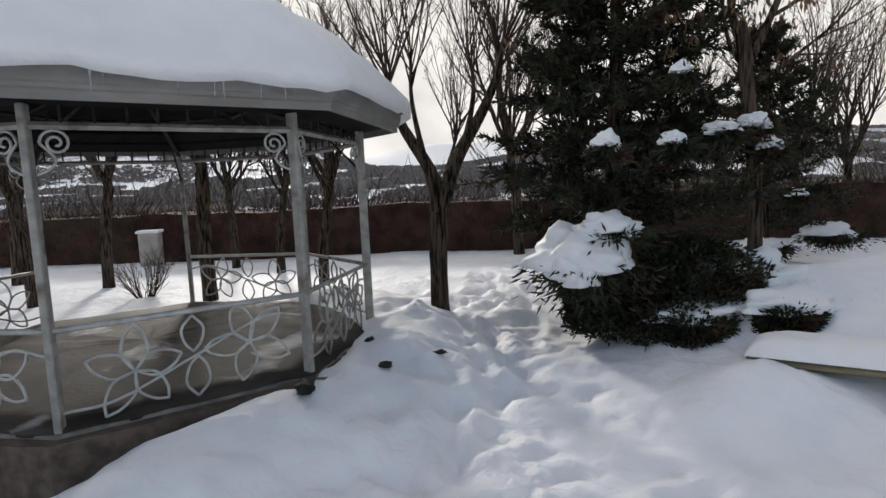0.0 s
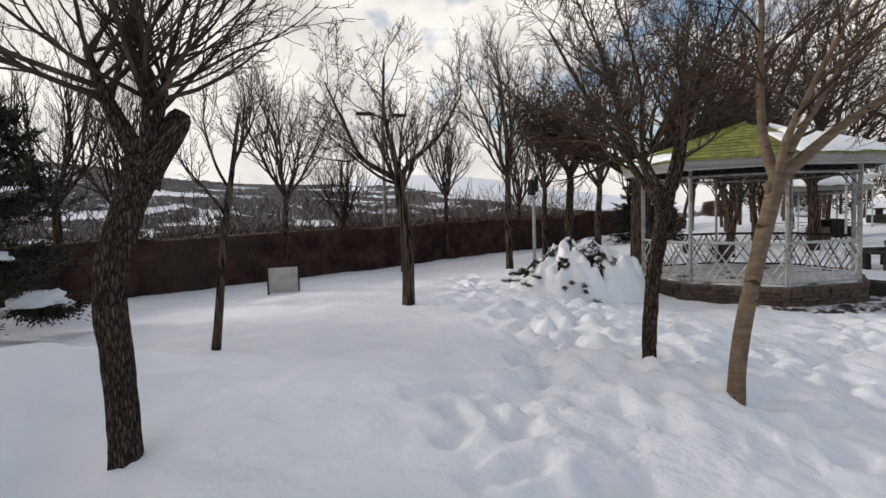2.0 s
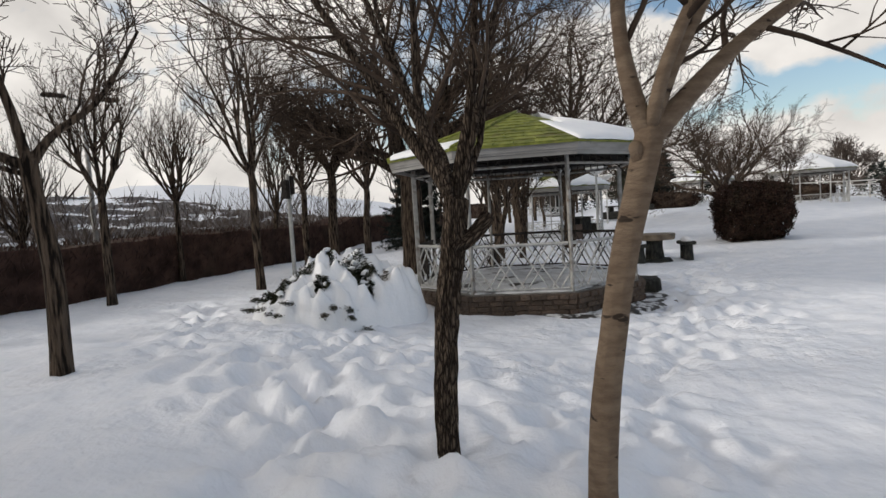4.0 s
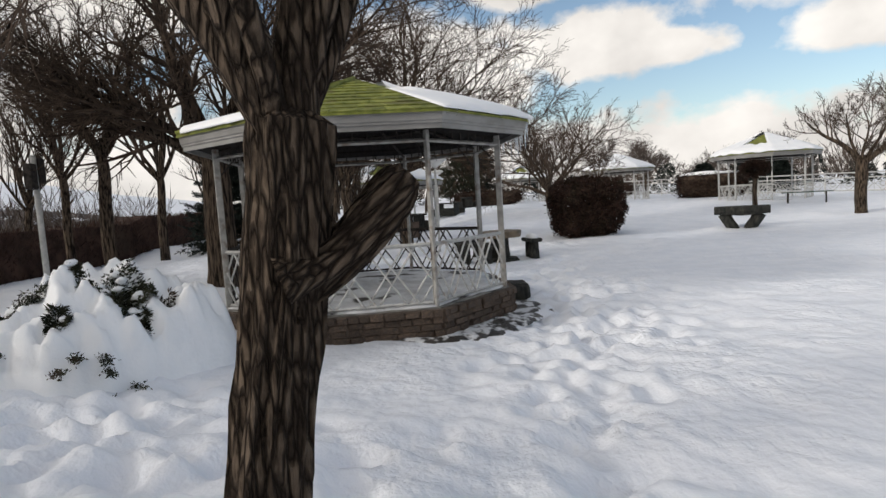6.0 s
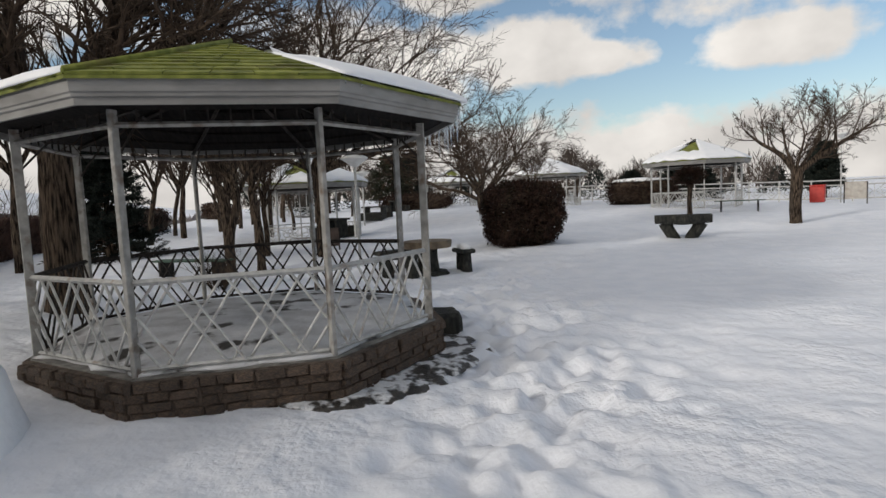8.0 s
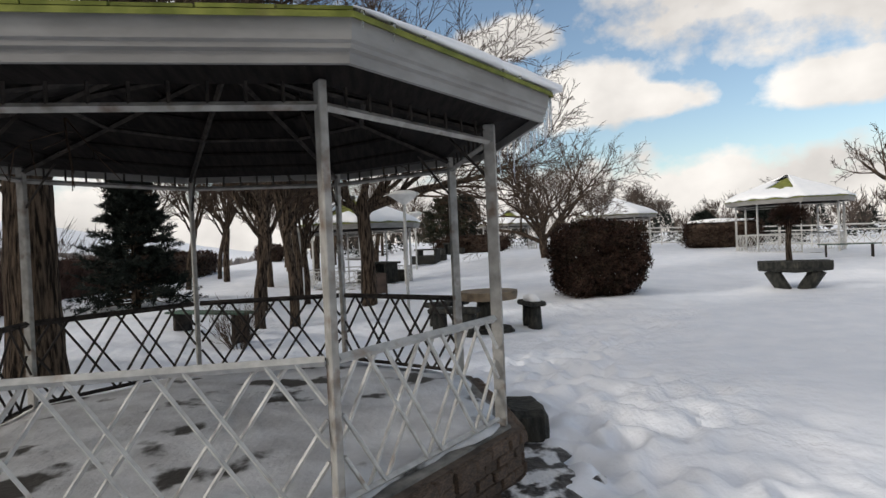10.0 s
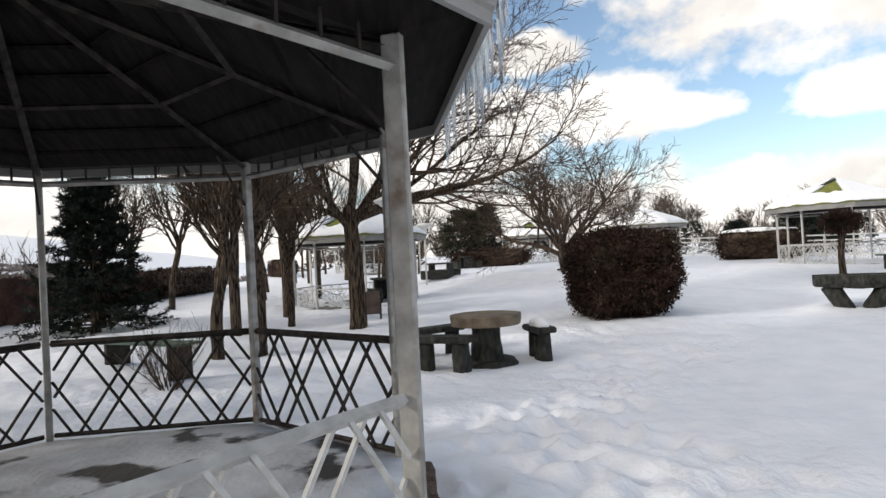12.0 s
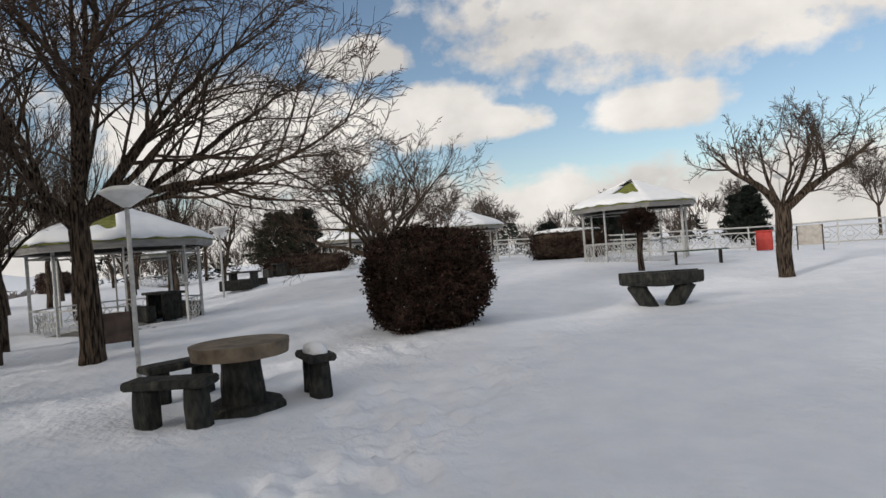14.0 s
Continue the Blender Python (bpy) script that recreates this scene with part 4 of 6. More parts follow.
# tree with a forked trunk beside the first pavilion
tree((-0.056, 6.39), [(0.0, 0, 0.5), (0.02, 0, 0.9), (0.03, 0, 1.12)], (0.10, 0.10), [(0.97, (0.1, 0.6, 0.8), 1.3, 0.04)], "pollard", "dark bare tree with a forked trunk by the pavilion", 3,
     courses=((0.085, [(-0.05, 0, 0.45), (-0.33, 0.02, 0.95), (-0.46, 0.03, 1.32), (-0.50, 0.05, 1.6)]), (0.088, [(0.22, 0, 0.60), (0.52, 0.04, 1.10), (0.70, 0.05, 1.50), (0.78, 0.05, 1.85)]), (0.045, [(-0.12, 0.0, 0.6), (-0.22, -0.25, 1.2), (-0.2, -0.35, 1.7)]), (0.045, [(0.3, -0.05, 0.75), (0.42, -0.2, 1.3), (0.36, -0.3, 1.75)])))
# pollarded tree behind the bench
tree((3.95, 3.36), [(0.0, 0.0, 0.45), (-0.02, 0.01, 0.92), (0.06, -0.02, 1.28), (0.20, -0.05, 1.62)], (0.080, 0.084), [(1.0, (0.30, -0.26, 0.95), 0.60, 0.04), (0.98, (0.0, -0.05, 1.0), 0.7, 0.036)], "tufted", "dark pollarded tree with ridged bark standing in snow", 7, bark=BARK_FURROW, sides=48, lump=0.16, rings=12, stubs=((0.93, (0.27, -0.14, 0.47), 0.42, 0.060),),
     courses=((0.062, [(-0.14, 0.05, 0.32), (-0.22, 0.08, 0.60)]), (0.050, [(0.07, -0.03, 0.26), (0.13, -0.05, 0.46)])))
# thin leaning tree
tree((5.55, 4.95), [(0.10, -0.02, 0.5), (0.2, 0, 1.1), (0.36, 0.05, 1.7), (0.46, 0.05, 2.2)], (0.045, 0.016), around(5, 50, 1.0, 0.016, (0.55, 1.0), 2), "slim", "thin leaning bare tree in the snow", 12)
tree((8.58, 5.04), [(0.03, 0.0, 0.8), (-0.02, 0.05, 1.45), (-0.05, 0.05, 1.80)], (0.078, 0.066), [(0.85, (-0.8, 0.45, 0.35), 1.2, 0.022)], "spread", "bare park tree with spreading crown", 21, thin=0.003,
     courses=((0.045, [(-0.11, 0.16, 0.10), (-0.28, 0.41, 0.32), (-0.40, 0.60, 0.80), (-0.55, 0.75, 1.30)]), (0.046, [(-0.05, 0.05, 0.4), (-0.12, 0.12, 0.9), (-0.10, 0.1, 1.6)]), (0.044, [(0.10, -0.15, 0.25), (0.30, -0.45, 0.55), (0.48, -0.72, 1.10)])))
# twin trees beside the path
tree((7.66, 1.625), [(0.0, 0.0, 0.2), (0.02, -0.035, 0.68), (0.04, -0.08, 1.00), (0.045, -0.12, 1.30)], (0.055, 0.062), [(1.0, (0.15, -0.35, 0.95), 2.2, 0.020), (1.0, (0.5, 0.1, 0.9), 2.2, 0.022), (1.0, (-0.4, -0.1, 0.95), 1.8, 0.018), (0.99, (0.1, 0.42, 0.92), 2.3, 0.024), (1.0, (0.3, -0.3, 0.95), 2.2, 0.020), (1.0, (-0.1, 0.25, 0.95), 2.2, 0.024)], "arch", "bare tree with deeply furrowed dark bark and sawn limb", 34, bark=BARK_FURROW, sides=60, lump=0.20, rings=16, stubs=((0.79, (0.05, -0.26, 0.20), 0.26, 0.040),),
     courses=((0.046, [(0.0, 0.09, 0.16), (0.02, 0.24, 0.37), (0.05, 0.42, 0.66), (0.10, 0.74, 1.15), (0.15, 1.10, 1.80)]), (0.042, [(0.02, -0.03, 0.20), (0.03, -0.10, 0.50), (0.05, -0.14, 0.90), (0.10, -0.20, 1.60)])))
tree((7.10, 0.853), [(0.012, -0.008, 0.15), (0.072, -0.034, 0.45), (0.131, -0.082, 0.75), (0.148, -0.136, 1.05), (0.119, -0.206, 1.35), (0.104, -0.262, 1.60)], (0.060, 0.058), [(1.0, (-0.35, -0.3, 0.9), 1.7, 0.03)], "arch", "smooth tan-barked bare tree leaning beside the path", 41, bark=BARK_LIGHT, sides=30, lump=0.10, rings=8, stubs=((0.90, (-0.35, 0.3, 0.6), 0.10, 0.028),),
     courses=((0.046, [(-0.02, 0.06, 0.20), (-0.02, 0.10, 0.50), (0.0, 0.10, 1.20), (0.05, 0.12, 2.0)]), (0.050, [(0.08, -0.16, 0.16), (0.22, -0.42, 0.40), (0.45, -0.90, 0.75), (0.70, -1.50, 1.30)]), (0.042, [(0.05, -0.09, 0.25), (0.15, -0.28, 0.60), (0.35, -0.60, 1.25)])))


# ---- conifers, shrubs, hedges ----
def blades(items, name, mat, parent, label=""):
    """Many small pointed leaves or needles: (place, direction, length, width)."""
    P = np.array([i[0] for i in items], float)
    D = np.array([i[1] for i in items], float)
    ln = np.array([i[2] for i in items], float)[:, None]
    wd = np.array([i[3] for i in items], float)[:, None]
    D /= np.linalg.norm(D, axis=1)[:, None] + 1e-9
    rs = np.random.RandomState(len(items) % 9973)
    S = np.cross(D, rs.normal(size=D.shape))
    S /= np.linalg.norm(S, axis=1)[:, None] + 1e-9
    mid = P + D * ln * 0.45
    v = np.stack([P, mid + S * wd, P + D * ln, mid - S * wd], 1).reshape(-1, 3)
    n = len(items)
    me = bpy.data.meshes.new(name)
    me.vertices.add(n * 4)
    me.vertices.foreach_set("co", v.ravel())
    me.loops.add(n * 4)
    me.loops.foreach_set("vertex_index", np.arange(n * 4, dtype=np.int32))
    me.polygons.add(n)
    me.polygons.foreach_set("loop_start", np.arange(0, n * 4, 4, dtype=np.int32))
    me.update(calc_edges=True)
    me.materials.append(mat)
    ob = new(name, me)
    ob.parent = parent
    if label:
        ob["label"] = label
    return ob


def lump_mesh(name, at, size, mat, parent, seed, label="", sub=3, rough=0.25):
    bm = bmesh.new()
    bmesh.ops.create_icosphere(bm, subdivisions=sub, radius=1)
    for v in bm.verts:
        k = 1 + rough * noise.noise(v.co * 1.7 + Vector((seed, 0, 0))) + rough * 0.5 * noise.noise(v.co * 4.1 + Vector((0, seed, 0)))
        v.co = Vector((v.co.x * size[0] * k, v.co.y * size[1] * k, (v.co.z if v.co.z > 0 else v.co.z * 0.35) * size[2] * k)) + Vector(at)
    return part(name, bm, mat, parent, label, smooth=True)


def conifer(at, h, r, label, seed, mat=NEEDLE, lean=(0, 0), trunk_r=0.1, first=0.12, needle=0.09, count=26000, droop=0.25, snow=(), layers=15, shape=0.75, sprays=9):
    rnd = random.Random(seed)
    z = hz(*at)
    base = thing("conifer", pose(at[0], at[1], z), label, "conifer")
    T = Tubes()
    bend = lambda t: 1 - math.exp(-9 * t)
    line = [Vector((lean[0] * bend(t), lean[1] * bend(t), h * t - 0.2 * (t == 0))) for t in (0, 0.05, 0.12, 0.25, 0.5, 1.0)]
    T.add(line, [trunk_r * (1 - 0.93 * t) for t in (0, 0.05, 0.12, 0.25, 0.5, 1.0)], 10, lump=0.12, seed=seed)
    T.link("trunk", BARK, base)
    B, items = Tubes(), []
    nb = layers * 6
    per = max(3, count // (nb * sprays))
    for k in range(nb):
        t = first + (0.97 - first) * (k + rnd.random()) / nb
        a = k * 2.4 + rnd.uniform(-0.4, 0.4)
        L = r * (1 - ((t - first) / (1 - first))) ** shape * rnd.uniform(0.65, 1.15) + 0.06
        p = Vector((lean[0] * bend(t), lean[1] * bend(t), h * t))
        e = radians(rnd.uniform(-8, 22) + 25 * t)
        d = Vector((math.cos(a) * math.cos(e), math.sin(a) * math.cos(e), math.sin(e)))
        pts = [p + d * L * s + Vector((0, 0, -droop * L * s * s + 0.12 * L * s ** 4)) for s in (0, 0.35, 0.7, 1.0)]
        B.add(pts, [0.022 * (1 - t) + 0.006, 0.015 * (1 - t) + 0.004, 0.006, 0.002], 4)
        for q in range(sprays):
            s = 0.2 + 0.8 * (q + rnd.random()) / sprays
            i = min(int(s * 3), 2)
            c = pts[i].lerp(pts[i + 1], min(max(s * 3 - i, 0), 1))
            side = Vector((-d.y, d.x, 0)) * rnd.choice((-1, 1))
            sd = (d * rnd.uniform(0.3, 1.0) + side * rnd.uniform(0.1, 0.9) + Vector((0, 0, rnd.uniform(-0.25, 0.3)))).normalized()
            sl = (0.16 + 0.22 * L) * rnd.uniform(0.6, 1.2)
            for _ in range(per):
                u = rnd.random()
                pp = c + sd * sl * u
                nd = sd * 0.75 + Vector((rnd.gauss(0, 0.55), rnd.gauss(0, 0.55), rnd.gauss(0, 0.5)))
                items.append((pp, nd, needle * rnd.uniform(0.7, 1.3), needle * 0.085 + 0.002))
    for (px, py, pz, sx, sy, sz) in snow:
        # the bough that carries the load
        stem = Vector((lean[0] * bend(pz / h), lean[1] * bend(pz / h), pz + 0.05))
        end = Vector((px, py, pz - 0.06))
        B.add([stem, stem.lerp(end, 0.5) + Vector((0, 0, 0.03)), end], [0.02, 0.014, 0.006], 5)
        for _ in range(int(9000 * sx * (1 if sx > 0.2 else 0.6))):
            q = Vector((rnd.gauss(0, 0.42), rnd.gauss(0, 0.42), -abs(rnd.gauss(0.1, 0.3))))
            c = end + Vector((q.x * sx * 1.15 + 0.3 * sx, q.y * sy * 1.1, 0.05 + q.z * (sz + 0.10)))
            items.append((c, Vector((q.x, q.y, -0.4)) + Vector((rnd.gauss(0, 0.4), rnd.gauss(0, 0.4), rnd.gauss(0, 0.4))), needle * rnd.uniform(0.7, 1.3), needle * 0.085 + 0.002))
    tagged(B.link("branchwork", BARK, base), kind="stuff")
    blades(items, "crown", mat, base)
    for i, (px, py, pz, sx, sy, sz) in enumerate(snow):
        lump_mesh("snow_load", (px, py, pz), (sx, sy, sz), ROOFSNOW, base, seed + i * 3, "white snow lying on the branches", 4, 0.42)
        for j in range(4):
            a = rnd.uniform(0, 6.28)
            lump_mesh("snow_load", (px + math.cos(a) * sx * 0.85, py + math.sin(a) * sy * 0.8, pz - rnd.uniform(0.1, 0.6) * sz), (sx * 0.36, sy * 0.4, sz * 0.5), ROOFSNOW, base, seed + i * 7 + j, "white snow lying on the branches", 3, 0.45)
    return base


conifer((1.32, 6.05), 5.4, 1.32, "large dark snow-laden pine with low branches", 5, NEEDLE, lean=(0.52, 0.0), trunk_r=0.13, first=0.15, count=88000, needle=0.10, layers=22, sprays=12, shape=0.82, droop=0.3,
        snow=((-0.16, -1.2, 0.78, 0.40, 0.34, 0.30), (0.05, -1.2, 1.05, 0.24, 0.20, 0.13), (0.02, -1.3, 1.74, 0.11, 0.11, 0.10), (0.56, -1.3, 1.74, 0.10, 0.10, 0.08), (1.0, -1.2, 1.82, 0.13, 0.14, 0.07), (1.32, -1.1, 1.86, 0.11, 0.12, 0.09), (1.42, -1.15, 1.68, 0.09, 0.10, 0.07), (0.72, -1.4, 0.28, 0.24, 0.2, 0.15), (0.62, -1.3, 2.28, 0.08, 0.08, 0.07)))
conifer((5.0, 9.0), 3.5, 1.25, "dark young conifer with a little snow", 6, NEEDLE, count=40000, needle=0.08, layers=16, sprays=10, snow=((0.4, -0.8, 0.45, 0.35, 0.25, 0.14), (-0.5, -0.8, 0.3, 0.28, 0.22, 0.12), (0.1, -0.6, 1.0, 0.14, 0.12, 0.08)))
conifer((24.6, 6.3), 3.3, 1.2, "dense dark green fir standing in snow", 8, NEEDLE2, count=64000, needle=0.10, layers=22, sprays=9, shape=0.85, first=0.03)


def leafy_block(at, size, label, seed, mat, count, leaf=0.035, name="clipped_shrub", category="shrub", round_top=0.35, twig=True, turn=0.0, power=4.0):
    """A clipped shrub: a superellipsoid shell of small leaves over a dark twig core."""
    rnd = random.Random(seed)
    z = hz(*at)
    base = thing(name, pose(at[0], at[1], z, 0, 0, turn), label, category)
    sx, sy, sz = size
    core = bmesh.new()
    bmesh.ops.create_icosphere(core, subdivisions=4, radius=1)

    def shell(v):
        k = (abs(v.x) ** power + abs(v.y) ** power + abs(v.z) ** power) ** (-1 / power)
        q = v * k * (1 + 0.19 * noise.noise(v * 2.3 + Vector((seed, 0, 0))) + 0.08 * noise.noise(v * 6 + Vector((0, seed, 0))))
        taper = 1.0 if q.z > -0.2 else 1 + 0.08 * (q.z + 0.2)
        return Vector((q.x * sx / 2 * taper, q.y * sy / 2 * taper, sz / 2 + q.z * sz / 2))

    for v in core.verts:
        v.co = shell(v.co.normalized()) * 0.88 + Vector((0, 0, 0.05 * sz))
    part("twig_core", core, TWIG, base)
    items = []
    for _ in range(count):
        v = Vector((rnd.gauss(0, 1), rnd.gauss(0, 1), rnd.gauss(0, 1))).normalized()
        p = shell(v)
        c = Vector((0, 0, sz / 2))
        p = c + (p - c) * (rnd.uniform(0.84, 1.03) + (0.10 * rnd.random() if rnd.random() < 0.10 else 0))
        d = (p - c).normalized() + Vector((rnd.gauss(0, 0.7), rnd.gauss(0, 0.7), rnd.gauss(0.2, 0.7)))
        items.append((p, d, leaf * rnd.uniform(0.6, 1.5), leaf * rnd.uniform(0.22, 0.40)))
    blades(items, "leaves", mat, base)
    specks = [(items[k][0] * 1.01, (rnd.gauss(0, 1), rnd.gauss(0, 1), 0.3), rnd.uniform(0.02, 0.05), rnd.uniform(0.008, 0.018)) for k in range(0, len(items), 260)]
    blades(specks, "snow_specks", ROOFSNOW, base, "crumbs of white snow caught in the leaves")
    return base


leafy_block((23.85, -4.35), (2.0, 1.9, 1.64), "dense clipped dark brown shrub standing in snow", 3, BUSH_LEAF, 40000, 0.055, power=4.5)


def hedge(x0, x1, depth, top, label, seed, n):
    """A long unclipped hedge of upright brown twigs along the park's edge."""
    rnd = random.Random(seed)
    base = thing("hedge", Matrix(), label, "hedge", kind="stuff")
    items, core = [], bmesh.new()
    lo, hi = [], []
    xs = np.arange(x0, x1, 0.8)
    for x in xs:
        y = float(hedge_line(x)) + 0.5
        z = hz(x, y)
        lift = top * (0.90 + 0.10 * noise.noise(Vector((x * 0.7, seed, 0))))
        lo.append((core.verts.new((x, y, z - 0.6)), core.verts.new((x, y + depth, z - 0.6))))
        hi.append((core.verts.new((x, y + 0.12, z + lift)), core.verts.new((x, y + depth - 0.1, z + lift))))
    for i in range(len(xs) - 1):
        core.faces.new((lo[i][0], lo[i + 1][0], hi[i + 1][0], hi[i][0]))
        core.faces.new((hi[i][0], hi[i + 1][0], hi[i + 1][1], hi[i][1]))
        core.faces.new((hi[i][1], hi[i + 1][1], lo[i + 1][1], lo[i][1]))
    part("hedge_core", core, RUST_LEAF, base)
    X = np.array([rnd.uniform(x0, x1) for _ in range(n)])
    S = np.array([rnd.random() ** 1.5 for _ in range(n)])
    Y = hedge_line(X) + 0.42 + S * depth
    Zg = height(X, Y * 0 + hedge_line(X) + 0.5)
    for i in range(n):
        zz = Zg[i] + rnd.uniform(-0.1, top * 0.92)
        d = (rnd.gauss(0, 0.5), rnd.gauss(-0.25, 0.4), rnd.uniform(0.3, 1.2))
        items.append(((X[i], Y[i], zz), d, rnd.uniform(0.10, 0.24), rnd.uniform(0.005, 0.012)))
    blades(items, "hedge_twigs", RUST_LEAF, base)
    return base


hedge(-16.0, 40.0, 1.6, 1.15, "long dark reddish-brown bare hedge along the park edge", 4, 60000)

# ---- further trees ----
def simple_tree(at, h, style, label, seed, r=0.09, spread=45, n=6, crown=0.55, last=4, twig=TWIG, thin=0.003):
    t = h * (1 - crown)
    rnd = random.Random(seed)
    b = rnd.uniform(-0.06, 0.06) * h
    return tree(at, [(b * 0.3, 0, t * 0.5), (b, b * 0.5, t), (b * 1.2, b * 0.3, t * 1.15)], (r, r * 0.7), around(n, spread, h * crown * 0.75, r * 0.5, (0.7, 1.0), seed) + [(1.0, (0.05, 0.05, 1), h * crown * 0.85, r * 0.55)], style, label, seed, last=last, twig=twig, sides=10, thin=thin)


tree((2.76, 5.15), [(0.0, 0, 0.7), (-0.05, 0.03, 1.5), (-0.1, 0.05, 2.2)], (0.06, 0.055), [(1.0, (-0.3, 0.1, 0.95), 1.8, 0.04), (1.0, (0.4, 0.0, 0.9), 1.9, 0.04), (0.95, (0.85, -0.1, 0.25), 1.4, 0.02), (0.85, (-0.6, 0.2, 0.6), 1.3, 0.022)], "slim", "slender bare tree rising from the snow bank", 51)
DRY = random.Random(6)
pods = thing("seed_pods", pose(2.76, 5.15, hz(2.76, 5.15)), "dry brown seed pods hanging from a slender tree", "seed pods", kind="stuff")
items = []
for _ in range(70):
    c = Vector((DRY.gauss(0.1, 0.7), DRY.gauss(0, 0.5), DRY.uniform(1.9, 3.4)))
    for _ in range(9):
        items.append((c + Vector((DRY.gauss(0, 0.03), DRY.gauss(0, 0.03), DRY.gauss(0, 0.03))), (DRY.gauss(0, 0.3), DRY.gauss(0, 0.3), -1), DRY.uniform(0.05, 0.11), 0.012))
blades(items, "pod_mass", DRYLEAF, pods)
near_trees = [
    ((14.9, 6.85), 5.5, "slim", 60, 0.085, 55, 7, 0.62), ((13.4, 8.9), 4.4, "slim", 61, 0.08, 50, 7, 0.6), ((11.2, 10.6), 4.2, "shoots", 62, 0.08, 52, 7, 0.6),
    ((7.2, 11.9), 4.6, "shoots", 63, 0.09, 45, 7, 0.65), ((5.0, 12.4), 4.4, "shoots", 64, 0.08, 45, 7, 0.65), ((16.3, 9.6), 3.6, "shoots", 65, 0.07, 55, 8, 0.55),
    ((17.6, 6.4), 5.2, "spread", 66, 0.12, 50, 6, 0.6), ((18.6, 7.6), 4.6, "slim", 67, 0.09, 55, 7, 0.6)]
label_bare = "bare winter tree by the hedge"
for at, h, sty, seed, r, sp, n, cr in near_trees:
    simple_tree(at, h, sty, label_bare, seed, r, sp, n, cr)
# thick tree behind the second pavilion
tree((17.1, 4.35), [(0.0, 0, 1.0), (0.03, 0, 1.9), (0.1, 0.05, 2.6)], (0.27, 0.20), [(0.75, (-0.55, 0.4, 0.75), 2.8, 0.10), (1.0, (-0.25, 0.1, 0.95), 3.0, 0.11), (1.0, (0.35, -0.35, 0.85), 3.4, 0.11), (1.0, (0.2, -0.75, 0.6), 3.9, 0.09), (0.85, (-0.3, 0.8, 0.6), 2.8, 0.08), (0.95, (0.5, -0.65, 0.55), 3.6, 0.08), (0.95, (0.05, -0.95, 0.25), 4.2, 0.075), (0.9, (0.35, -0.85, 0.30), 4.0, 0.07), (1.0, (-0.4, -0.5, 0.8), 3.0, 0.08), (0.9, (-0.8, 0.1, 0.45), 3.0, 0.10), (0.95, (-0.6, -0.45, 0.55), 3.2, 0.09), (0.9, (-0.55, 0.75, 0.5), 3.0, 0.10), (0.95, (0.1, 0.9, 0.45), 2.8, 0.08), (1.0, (0.0, -0.45, 0.9), 3.6, 0.10), (1.0, (-0.15, -0.7, 0.6), 3.6, 0.08)], "arch", "thick dark tree spreading over the pavilion roof", 71, lump=0.12, thin=0.004)
# tree beside the lamp post
tree((24.6, 1.02), [(0.0, 0, 1.0), (-0.03, 0.05, 1.9), (-0.02, 0.08, 2.6)], (0.17, 0.14), [(0.9, (0.1, -0.88, 0.36), 4.6, 0.075), (1.0, (-0.2, -0.35, 0.9), 4.8, 0.09), (1.0, (0.1, 0.5, 0.85), 4.4, 0.08), (0.85, (0.0, -0.8, 0.18), 4.2, 0.055), (1.0, (-0.1, -0.7, 0.65), 4.8, 0.075), (0.95, (-0.5, 0.45, 0.7), 3.6, 0.06), (1.0, (0.0, 0.0, 1.0), 5.0, 0.08), (0.9, (0.1, 0.85, 0.5), 3.6, 0.06), (1.0, (0.15, -0.5, 0.85), 4.8, 0.07), (0.95, (-0.35, -0.75, 0.45), 4.2, 0.06), (0.95, (0.45, -0.6, 0.5), 4.2, 0.06), (1.0, (0.4, 0.1, 0.9), 4.4, 0.06), (1.0, (-0.4, 0.0, 0.9), 4.4, 0.06)], "arch", "tall bare tree with arching branches beside a lamp", 81, thin=0.0048)
# spreading tree behind the clipped shrub
tree((33.5, -5.9), [(0.0, 0.1, 0.5), (0.02, 0.05, 0.95)], (0.17, 0.16), around(9, 40, 3.6, 0.085, 1.0, 4) + [(1.0, (0.0, 0.2, 1.0), 3.2, 0.08)], "spread", "low wide-spreading bare tree", 91, thin=0.006)
# sturdy pruned tree by the boundary rail
tree((24.2, -13.4), [(0.05, 0.0, 0.6), (-0.02, 0.03, 1.25), (-0.02, 0.02, 1.72)], (0.17, 0.16), [(0.98, (-0.2, -0.85, 0.45), 2.2, 0.05), (1.0, (0.05, 0.15, 1.0), 2.0, 0.05)], "spread", "pruned bare tree with twisted dark limbs", 101, thin=0.005,
     courses=((0.10, [(0.16, 0.45, 0.60), (0.35, 0.95, 0.95), (0.50, 1.40, 1.35)]), (0.10, [(-0.25, -0.70, 0.55), (-0.50, -1.40, 1.00), (-0.80, -2.10, 1.50)]), (0.06, [(0.10, 0.30, 0.80), (0.15, 0.40, 1.60)]), (0.06, [(-0.20, -0.50, 0.90), (-0.30, -0.80, 1.80)])))
protos = [simple_tree((22.0, 2.4), 4.6, "slim", "slender bare tree in the snow", 110, 0.10, 62, 6, 0.62, thin=0.004), simple_tree((27.2, 3.0), 5.0, "shoots", "bare tree in the snow", 111, 0.11, 58, 6, 0.62, thin=0.004), simple_tree((38.5, -10.0), 3.4, "spread", "small bare tree far across the snow", 112, 0.06, 50, 6, 0.68, twig=TWIG_FAR, thin=0.006)]
rt = random.Random(77)
